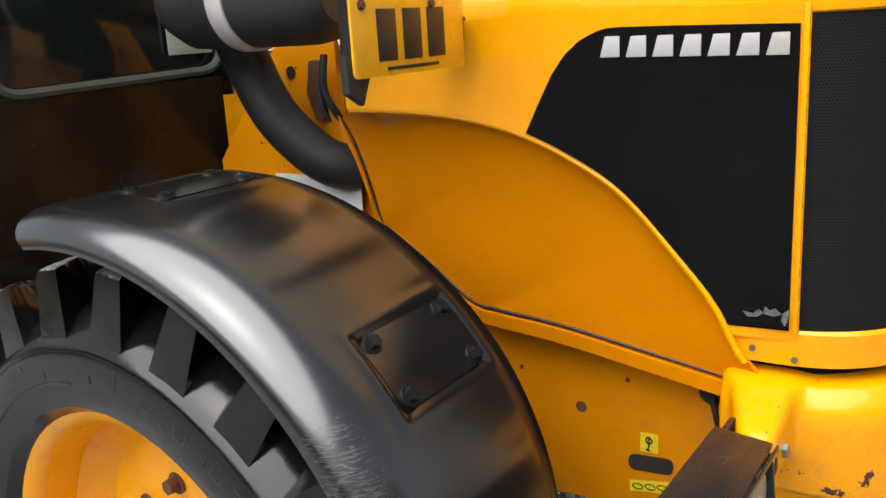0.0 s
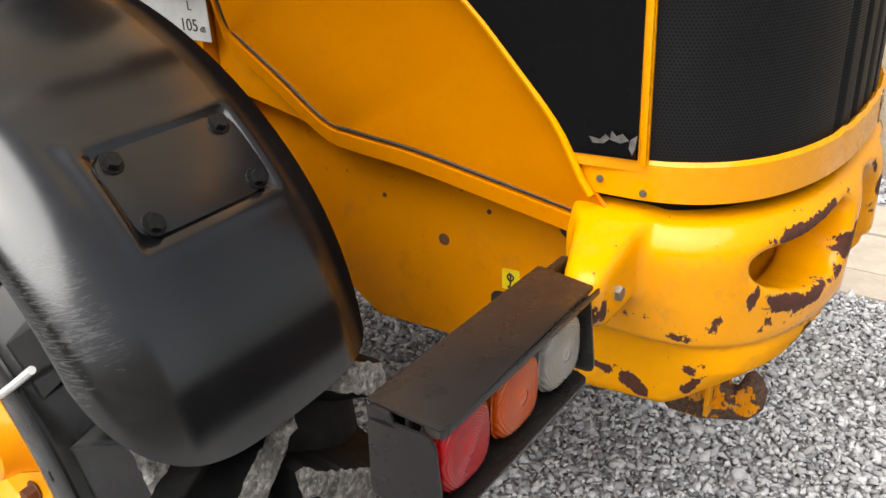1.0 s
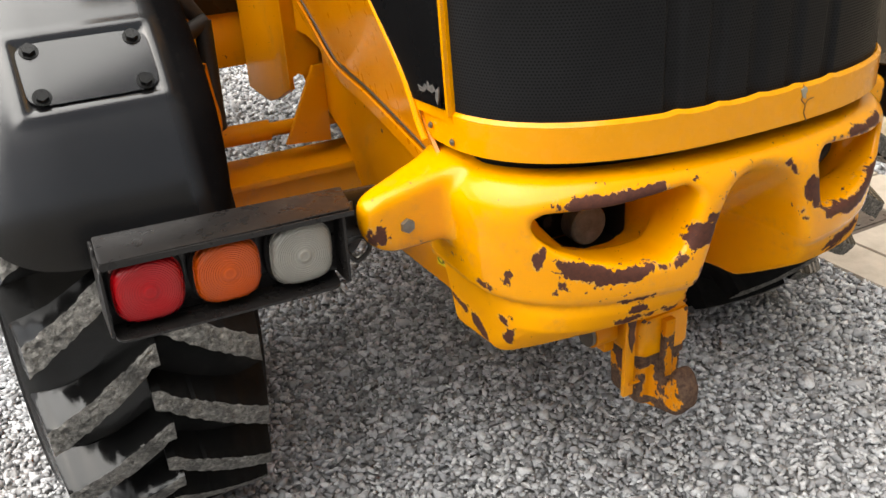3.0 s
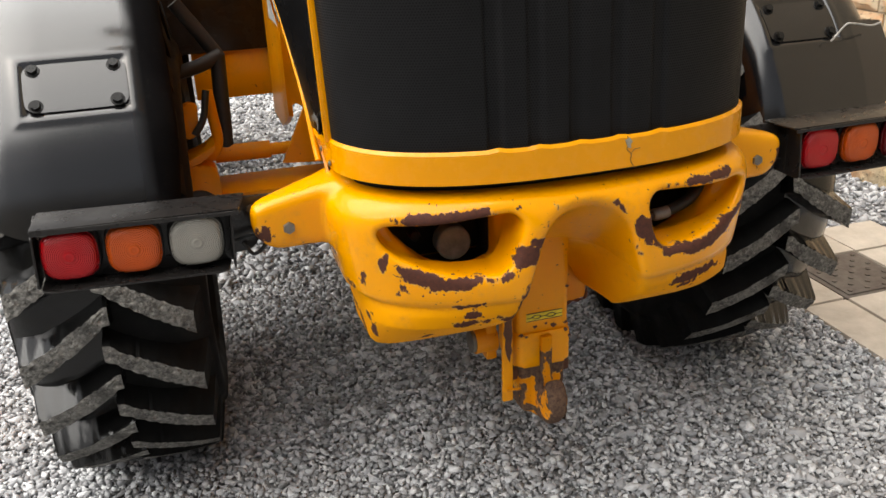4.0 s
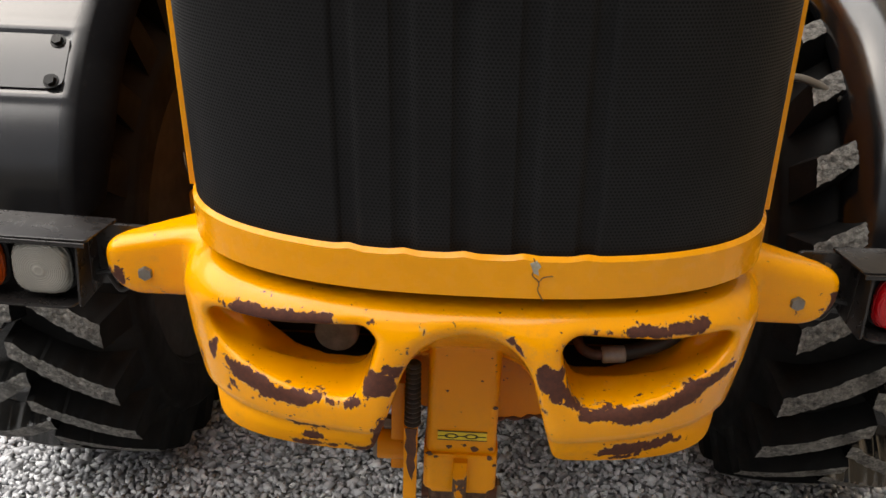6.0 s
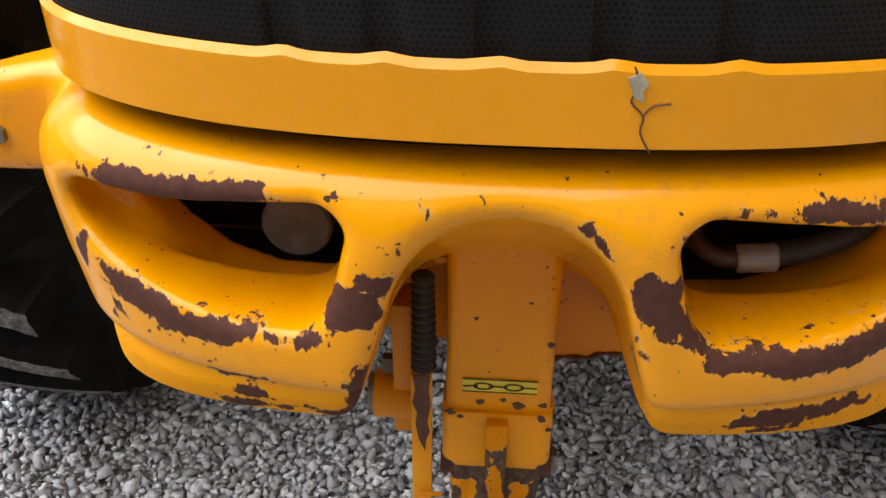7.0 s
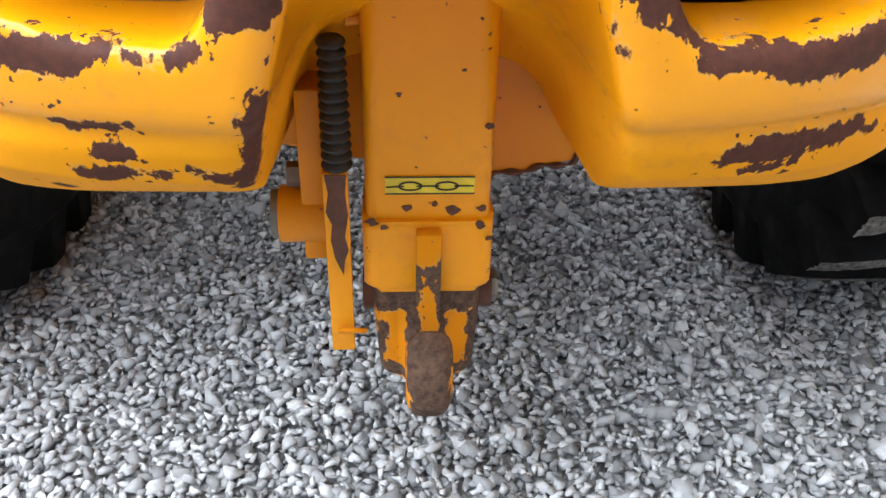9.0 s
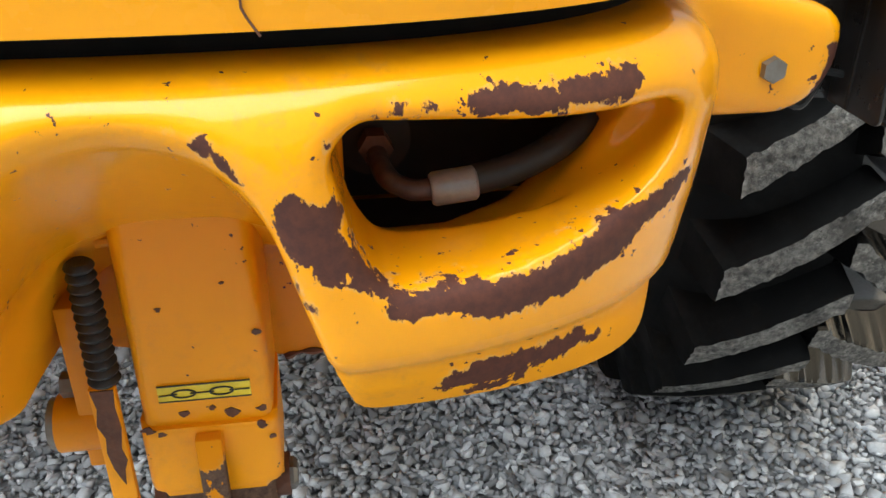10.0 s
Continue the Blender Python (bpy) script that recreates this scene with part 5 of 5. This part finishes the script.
                part("bolt", bolt(p, way, 0.0115, 0.009 if t0 > 0.4 else 0.004), M_BOLT, guard)
    if sx > 0:
        part("stay", tube([(0.613, 0.50, 1.154), (0.66, 0.50, 1.150), (0.71, 0.50, 1.130), (0.764, 0.50, 1.10)], 0.008, 10), M_STEEL, guard, "thin bright stay rod")


def lamp_box(sx):
    """An open-fronted steel box with three lamps, hung a little askew; drawn about its own middle."""
    shell = part("lamp_box", box((-0.172, 0.060, -0.055), (0.172, 0.066, 0.055), 0.002), M_BOX, machine, "black steel tail-lamp box with three square lamps")
    shell.matrix_local = pose(0.812 * sx, 0, 0.914 if sx < 0 else 0.917, 0, 2.0 if sx < 0 else -0.6, 0)

    def plate(name, outline, lo, hi, axis, bevel=0.001):
        pts = [(sx * p[0], p[1]) if axis != "x" else p for p in outline]
        return part(name, prism(pts, *((sx * lo, sx * hi) if axis == "x" else (lo, hi)), axis, bevel), M_BOX, shell)

    top = rounded([(0.176, -0.016), (0.172, 0.084), (-0.208, 0.084), (-0.190, -0.008)], 0.006, 3)
    plate("top_sheet", top, 0.0555, 0.0595, "z")
    plate("top_lip", [(0.176, 0.0475), (0.176, 0.0575), (-0.190, 0.0575), (-0.190, 0.0500)], -0.016, -0.012, "y", 0.0008)
    plate("bottom_sheet", rounded([(0.172, -0.022), (0.172, 0.078), (-0.176, 0.078), (-0.160, -0.022)], 0.018, 4), -0.0625, -0.0585, "z")
    plate("end_sheet", rounded([(-0.016, -0.058), (0.078, -0.058), (0.078, 0.046), (-0.006, 0.046)], 0.013, 4), 0.178, 0.174, "x")
    plate("end_tab", rounded([(0.040, 0.040), (0.078, 0.040), (0.078, 0.058), (0.050, 0.058)], 0.004, 2), 0.178, 0.174, "x", 0.0006)
    plate("face_sheet", [(0.170, -0.058), (0.170, 0.055), (-0.178, 0.055), (-0.178, -0.058)], 0.030, 0.035, "y")
    plate("inner_cheek", rounded([(-0.022, -0.060), (0.075, -0.060), (0.075, 0.054), (-0.010, 0.054)], 0.012, 4), -0.172, -0.176, "x")
    plate("arm", rounded([(-0.160, -0.060), (-0.160, 0.056), (-0.270, 0.056), (-0.262, 0.010), (-0.215, -0.056)], 0.012, 4), 0.066, 0.074, "y", 0.002)
    part("arm_bolt", bolt((-sx * 0.212, 0.080, 0.030), (-sx * 0.4, -1, 0.0), 0.010, 0.014), M_STEEL, shell)
    part("hinge_bolt", bolt((sx * 0.164, 0.004, 0.046), (-sx, 0, 0), 0.008, 0.014), M_STEEL, shell)
    kinds = ((M_RED, "red"), (M_AMBER, "amber"), (M_CLEAR, "clear")) if sx < 0 else ((M_DARKRED, "dark red"), (M_AMBER, "amber"), (M_RED, "red"))

    def cushion(px, py, pz):
        n = 3.2
        g = ((np.abs(px) / 0.0475) ** n + (np.abs(pz) / 0.0470) ** n) ** (1 / n)
        return smax((g - 1) * 0.049, np.abs(py) - 0.017, 0.014)

    for x, (mat, word) in zip((0.117, 0.005, -0.108), kinds):
        mesh, _ = solid(cushion, (-0.060, -0.024, -0.060), (0.060, 0.024, 0.060), 0.004)
        lamp = part("lamp", mesh, mat, shell, f"{word} rounded-square ribbed lamp lens", angle=0)
        lamp.location = (sx * x, 0.006, 0.0)
        part("lens_boss", lathe([(-0.0184, 0.007), (-0.0180, 0.011), (-0.0172, 0.0135), (-0.0155, 0.0145)], (0, 0, 0), "y", 24), mat, lamp)
        edge = lambda a, w, h, y: (w * math.copysign(abs(math.cos(a)) ** 0.62, math.cos(a)), y, h * math.copysign(abs(math.sin(a)) ** 0.62, math.sin(a)))
        part("lens_rim", tube([edge(a, 0.0473, 0.0468, -0.003) for a in spread(0, 2 * math.pi, 41)], 0.0018, 6, 0, False), mat, lamp)
        part("lamp_gasket", tube([edge(a, 0.049, 0.0485, 0.013) for a in spread(0, 2 * math.pi, 41)], 0.004, 6, 0, False), M_RUBBER, lamp)
    part("cable", tube([(-sx * 0.172, 0.05, -0.03), (-sx * 0.225, 0.05, -0.020), (-sx * 0.238, 0.05, -0.042), (-sx * 0.215, 0.05, -0.060), (-sx * 0.195, 0.055, -0.035)], 0.004, 8), M_RUBBER, shell)


def number_plate():
    plate = part("number_plate", prism(rounded([(-0.14, 0.0), (0.14, 0.0), (0.14, 0.205), (-0.14, 0.205)], 0.008), 0.0, 0.004, "y", 0.001), M_PLATE, machine, "square yellow number plate with plain black bars")
    plate.matrix_local = pose(-0.702, 0.535, 1.518, 0, 0, -2.5)
    part("plate_backing", box((-0.135, 0.006, 0.004), (0.150, 0.030, 0.22), 0.004), M_BOX, plate)
    for z, xs in ((0.118, (-0.090, -0.032, 0.026, 0.084)), (0.022, (-0.062, 0.0, 0.062))):
        for x in xs:
            part("plate_bar", box((x - 0.022, -0.002, z), (x + 0.022, 0.001, z + 0.076), 0.0005), M_INK, plate)
    part("maker_bar", box((-0.065, -0.0015, 0.008), (0.065, 0.001, 0.013), 0.0003), M_INK, plate)
    for x in (-0.117, 0.052):
        part("plate_screw", bolt((x, -0.001, 0.104), (0, -1, 0), 0.006, 0.003), M_RUST, plate)
    part("bracket_tab", prism([(-0.152, 0.035), (-0.136, 0.03), (-0.136, 0.004), (-0.098, 0.004), (-0.118, -0.040), (-0.150, -0.020)], 0.005, 0.02, "y", 0.004), M_RUBBER, plate)
    part("plate_bracket", box((-0.66, 0.56, 1.56), (-0.50, 0.60, 1.60), 0.004), M_BOX, machine)


def intake():
    drum = part("air_cleaner", lathe([(0.0, 0.055), (0.03, 0.085), (0.06, 0.090), (0.20, 0.090), (0.205, 0.094), (0.25, 0.094), (0.255, 0.090), (0.36, 0.088), (0.40, 0.070), (0.42, 0.060)], (-0.62, 0.74, 1.655), "y", 40), M_RUBBER, machine, "black ribbed air cleaner drum")
    part("clamp_band", lathe([(0.20, 0.095), (0.205, 0.097), (0.235, 0.097), (0.24, 0.095)], (-0.62, 0.74, 1.655), "y", 40), M_SILVER, drum, "pale metal clamp band")
    part("intake_hose", tube([(-0.55, 1.09, 1.61), (-0.50, 1.10, 1.52), (-0.48, 1.06, 1.42), (-0.45, 0.995, 1.34), (-0.415, 0.945, 1.305), (-0.355, 0.905, 1.305), (-0.28, 0.88, 1.315)], 0.050, 20), M_RUBBER, machine, "thick black rubber intake hose")
    info = part("noise_sticker", box((-0.001, -0.10, 0.0), (0.001, 0.15, 0.125), 0), M_WHITE, machine, "white noise-level sticker reading L 105 dB")
    info.matrix_local = pose(-0.3975, 1.012, 1.152)
    for words, y, z, size in (("L", -0.045, 0.058, 0.026), ("105", -0.018, 0.018, 0.034), ("dB", -0.073, 0.018, 0.016)):
        curve = bpy.data.curves.new("words", "FONT")
        curve.body, curve.size, curve.extrude = words, size, 0.0004
        ob = new("sticker_text", curve)
        bpy.context.view_layer.update()
        mesh = bpy.data.meshes.new_from_object(ob.evaluated_get(bpy.context.evaluated_depsgraph_get()))
        bpy.data.objects.remove(ob)
        part("sticker_text", mesh, M_INK, info, smooth=False).matrix_local = Matrix.Translation((-0.0015, y, z)) @ pose(0, 0, 0, 90, 0, -90)


def cab():
    part("cab_lower_panel", box((-1.02, 1.345, 1.03), (-0.36, 2.6, 1.50), 0.006), M_CAB, machine, "glossy dark brown-black lower cab panel")
    part("rear_window", box((-0.97, 1.362, 1.49), (-0.33, 1.377, 2.20), 0.003), M_GLASS, machine, "dark tinted rear cab window")
    seal = rounded([(-0.93, 1.500), (-0.345, 1.515), (-0.40, 2.20), (-0.90, 2.20)], 0.07, 6)
    part("window_seal", tube([(x, 1.352, z) for x, z in seal] + [(seal[0][0], 1.352, seal[0][1])], 0.011, 8, 0, False), plain("weathered_grey_rubber", (0.05, 0.056, 0.044), 0.7, scale=50.0), machine, "weathered grey window seal")
    paper = part("window_paper", box((-0.500, 1.350, 1.555), (-0.375, 1.356, 1.70), 0.001), plain("mint_white_paper", (0.34, 0.42, 0.35), 0.5, scale=18.0, second=(0.20, 0.28, 0.23)), machine, "pale mint printed paper behind the cab window")
    part("paper_seal", lathe([(0.0, 0.020), (0.001, 0.020)], (-0.465, 1.348, 1.63), "y", 20), plain("green_print", (0.16, 0.26, 0.20), 0.5), paper)
    for x in (-0.99, -0.32):
        part("cab_pillar", tube([(x, 1.40, 1.45), (x * 0.98, 1.42, 2.3)], 0.035, 12, 2), M_CAB, machine)
    part("cab_roof", box((-1.02, 1.38, 2.2), (-0.30, 2.6, 2.32), 0.04), M_CAB, machine)
    wall = part("yellow_bulkhead", prism([(0.955, 0.89), (1.06, 0.845), (1.15, 0.815), (1.34, 0.815), (1.34, 1.30), (1.22, 1.45), (1.11, 1.585), (0.955, 1.585)], -0.395, -0.38, "x", 0.003), M_FRAME, machine, "orange-yellow bulkhead beside the cab")
    part("bulkhead_return", prism([(-0.397, 0.905), (-0.390, 0.925), (-0.372, 0.934), (-0.354, 0.925), (-0.346, 0.890), (-0.340, 0.850), (-0.312, 0.850), (-0.312, 1.50), (-0.397, 1.50)], 0.940, 0.953, "y", 0.002), M_FRAME, wall)
    part("bulkhead_flange", prism([(0.935, 1.04), (0.935, 1.30), (0.86, 1.22), (0.70, 1.08), (0.68, 1.01), (0.72, 1.01), (0.86, 1.045)], -0.366, -0.354, "x", 0.003), M_FRAME, wall)
    part("bulkhead_hole", lathe([(0.0, 0.013), (0.003, 0.013)], (-0.398, 1.085, 1.505), "x", 18), M_DARK, wall)
    part("rust_bracket", prism(rounded([(0.985, 1.40), (1.010, 1.40), (1.030, 1.46), (1.018, 1.53), (0.992, 1.53)], 0.008, 3), -0.412, -0.394, "x", 0.003), M_RUST, wall, "rusty bracket")
    part("loom", tube([(-0.42, 0.965, 1.54), (-0.44, 0.955, 1.47), (-0.43, 0.935, 1.42), (-0.405, 0.93, 1.39)], 0.008, 8), M_RUBBER, wall, "black cable loom")
    part("loom", tube([(-0.41, 0.985, 1.50), (-0.43, 0.975, 1.45), (-0.425, 0.96, 1.40)], 0.005, 8), M_RUBBER, wall)
    part("boom", box((-0.16, 0.55, 1.70), (0.22, 4.5, 2.0), 0.03), M_HOOD, machine, "yellow lifting boom")
    part("front_body", box((0.05, 1.5, 0.7), (0.95, 3.4, 1.5), 0.05), M_HOOD, machine)
    for sx in (-1, 1):
        part("front_tyre", lathe([(-0.2, 0.38), (-0.22, 0.5), (-0.19, 0.60), (0.0, 0.63), (0.19, 0.60), (0.22, 0.5), (0.2, 0.38)], (sx * 0.95, 3.55, 0.63), "x", 40), M_TYRE, machine)


tail_casting()
hood()
for sx in (-1, 1):
    side(sx)
chassis()
tow_hitch()
wheel(-1, 0.0, -2.4, (3.8, 11.2))
tyre_mark()
wheel(1, -0.016, -2.4, (0.5, 9.0))
fender(-1)
fender(1, 0.028, 0.012)
for sx in (-1, 1):
    lamp_box(sx)
number_plate()
intake()
cab()
stone_bed("gravel", -1.9, 2.1, -0.75, 1.75, 0.0134, 0.0090, 3, on_slabs, True)
stone_bed("far_gravel", -4.2, 2.62, -2.0, 5.5, 0.027, 0.0145, 5, lambda x, y: near_bed(x, y) | on_slabs(x, y), False)
stone_wall()


# ---- across the yard ----
def compact_tractor():
    tr = thing("compact_tractor", "green compact tractor with yellow seat and wheels", "tractor", (-3.66, 8.0, 0.0))
    tr.scale = (0.92, 0.92, 0.92)

    def tractor_wheel(x, y, r, w):
        tyre = part("wheel", lathe([(-w, r * 0.58), (-w * 1.05, r * 0.8), (-w * 0.8, r * 0.93), (0, r * 0.95), (w * 0.8, r * 0.93), (w * 1.05, r * 0.8), (w, r * 0.58)], (x, y, r), "y", 36, caps=False), M_FAR_TYRE, tr, "dusty grey tyre on a yellow rim")
        part("rim", lathe([(-w * 0.9, r * 0.60), (-w * 0.9, r * 0.52), (-w * 0.3, r * 0.46), (-w * 0.4, r * 0.2), (w * 0.5, r * 0.2), (w * 0.5, r * 0.58)], (x, y, r), "y", 32), M_SEAT, tyre)
        for k in range(22):
            a = 2 * math.pi * k / 22
            for hand in (-1, 1):
                m = Matrix.Translation((x, y, r)) @ Matrix.Rotation(a + hand * 0.07, 4, "Y") @ Matrix.Translation((0, hand * w * 0.5, r * 0.965))
                part("tread_lug", box((-0.018, -w * 0.5, -0.025), (0.018, w * 0.5, 0.022), 0.004, 1, m), M_FAR_TYRE, tyre)

    tractor_wheel(0.03, 0.0, 0.43, 0.13)
    tractor_wheel(0.03, 1.0, 0.43, 0.13)
    tractor_wheel(-1.35, 0.1, 0.28, 0.09)
    tractor_wheel(-1.35, 0.9, 0.28, 0.09)
    for y in (-0.16, 0.86):
        arc = [(0.03 + 0.50 * math.cos(a), y, 0.44 + 0.47 * math.sin(a)) for a in spread(0.72, 3.0, 16)]
        bm = bmesh.new()
        rows = [[bm.verts.new((p[0], p[1] + dy, p[2] - dz)) for dy, dz in ((0, 0.05), (0, 0.0), (0.02, -0.012), (0.28, -0.012), (0.30, 0.0))] for p in arc]
        for a, b in zip(rows, rows[1:]):
            for i in range(4):
                bm.faces.new((a[i], a[i + 1], b[i + 1], b[i]))
        bmesh.ops.solidify(bm, geom=bm.faces, thickness=0.012)
        part("wheel_arch", bm, M_GREEN, tr, "green steel wheel arch")
    part("body", box((-0.9, 0.25, 0.35), (0.35, 0.75, 0.62), 0.03), M_GREEN, tr)
    part("floor_plate", box((-0.95, 0.0, 0.42), (-0.30, 1.0, 0.46), 0.01), M_DARK, tr)
    part("bonnet", prism(rounded([(-1.75, 0.50), (-0.80, 0.50), (-0.78, 1.02), (-1.60, 0.96), (-1.78, 0.85)], 0.08), 0.28, 0.72, "y", 0.03), M_GREEN, tr, "green engine bonnet")
    part("dash_cowl", prism(rounded([(-0.80, 0.45), (-0.48, 0.45), (-0.50, 0.98), (-0.60, 1.08), (-0.80, 1.06)], 0.06), 0.25, 0.75, "y", 0.03), M_DARK, tr, "dark grey dashboard cowl")
    wheel_ring = [(-0.42 + 0.16 * math.cos(a) * 0.9, 0.5 + 0.19 * math.sin(a), 1.10 + 0.09 * math.cos(a)) for a in spread(0, 2 * math.pi, 25)]
    part("steering_wheel", tube(wheel_ring, 0.014, 8, 0, False), M_RUBBER, tr)
    seat = part("seat", box((-0.30, 0.27, 0.86), (0.12, 0.73, 0.95), 0.035, 3), M_SEAT, tr, "yellow vinyl seat")
    part("backrest", box((0.03, 0.28, 0.92), (0.13, 0.72, 1.25), 0.04, 3, pose(0.12, 0, 0.02, 0, 7, 0)), M_SEAT, seat)
    for y in (0.05, 0.95):
        part("roll_bar_post", box((0.24, y - 0.03, 0.6), (0.32, y + 0.03, 2.0), 0.01), M_RUBBER, tr)
        part("lamp", box((0.30, y - 0.06, 1.14), (0.36, y + 0.06, 1.30), 0.02), M_RED, tr)
    part("roll_bar_top", box((0.24, 0.02, 1.95), (0.32, 0.98, 2.03), 0.02), M_RUBBER, tr)
    part("mower_deck", prism(rounded([(-1.25, 0.10), (-0.40, 0.10), (-0.45, 0.26), (-0.9, 0.34), (-1.20, 0.28)], 0.04), -0.12, 1.1, "y", 0.02), M_GREEN, tr, "green mower deck")
    part("linkage", tube([(0.35, 0.3, 0.55), (0.62, 0.3, 0.42), (0.72, 0.3, 0.25)], 0.03, 10), M_DARK, tr)


def far_telehandler():
    th = thing("second_telehandler", "yellow telehandler parked across the yard", "vehicle", (-4.75, 11.0, 0.0))
    part("chassis", box((-2.6, 0.2, 0.45), (2.2, 1.9, 0.80), 0.04), M_FRAME, th)
    part("lower_boom", box((-2.8, 0.05, 0.60), (2.2, 0.35, 0.84), 0.03), M_HOOD, th)
    film = part("black_side_panel", prism([(-2.6, 0.88), (1.9, 0.78), (1.9, 1.10), (-2.6, 1.22)], -0.03, 0.05, "y", 0.005), M_DECAL, th, "black side panel with plain silver letter blocks")
    for k in range(7):
        x = -0.02 + k * 0.155
        part("lettering_block", box((x, -0.036, 0.935 - 0.004 * k), (x + 0.125, -0.028, 1.065 - 0.004 * k), 0.002), M_SILVER, film)
    part("body", box((-2.5, 0.06, 1.08), (2.0, 1.9, 1.22), 0.03), M_HOOD, th)
    part("cab_frame", prism(rounded([(0.18, 1.20), (1.55, 1.20), (1.45, 2.35), (0.30, 2.35), (0.12, 1.9)], 0.12), 0.10, 1.1, "y", 0.02), M_BOX, th, "black cab frame")
    part("cab_glass", prism(rounded([(0.25, 1.26), (1.48, 1.26), (1.40, 2.26), (0.36, 2.26), (0.20, 1.9)], 0.10), 0.07, 0.12, "y", 0.004), plain("green_tinted_glass", (0.16, 0.21, 0.17), 0.08, coat=0.5, scale=2.5, second=(0.04, 0.07, 0.05), relief=0.0), th, "green tinted cab window")
    part("boom_head", prism([(-2.8, 1.22), (-0.6, 1.22), (0.05, 2.6), (-0.8, 2.9)], 0.4, 0.9, "y", 0.04), M_HOOD, th, "yellow boom")
    part("grab_rail", tube([(-0.02, 0.05, 1.22), (-0.02, 0.03, 1.52), (-0.12, 0.03, 1.62)], 0.02, 8), M_BAND, th)
    for x in (-1.9, 1.5):
        part("wheel", lathe([(-0.2, 0.35), (-0.22, 0.5), (-0.18, 0.6), (0.18, 0.6), (0.22, 0.5), (0.2, 0.35)], (x, 0.1, 0.6), "y", 36), M_TYRE, th)


def far_building():
    tagged(part("backdrop", box((-22, 15.0, 0), (2.6, 15.3, 3.6), 0.0), plain("grey_render_wall", (0.30, 0.29, 0.27), 0.9, scale=3.0, second=(0.22, 0.21, 0.20)), smooth=False), "plain grey rendered building across the yard", "building", kind="structure")


def closing_walls():
    # walls added out of view so upright surfaces reflect something dark
    grey = plain("unseen_wall_stone", (0.20, 0.18, 0.15), 0.9, scale=1.5, second=(0.12, 0.11, 0.09), relief=0.5, depth=0.02)
    tagged(part("unseen_wall_south", box((-20, -11.3, -0.05), (3.0, -11.0, 5.5), 0.0), grey, smooth=False), "unseen stone wall added to darken reflections", "building", kind="structure")
    tagged(part("unseen_wall_west", box((-20.3, -11.0, -0.05), (-20.0, 15.0, 4.5), 0.0), grey, smooth=False), "unseen stone wall added to darken reflections", "building", kind="structure")


closing_walls()
compact_tractor()
far_telehandler()
far_building()
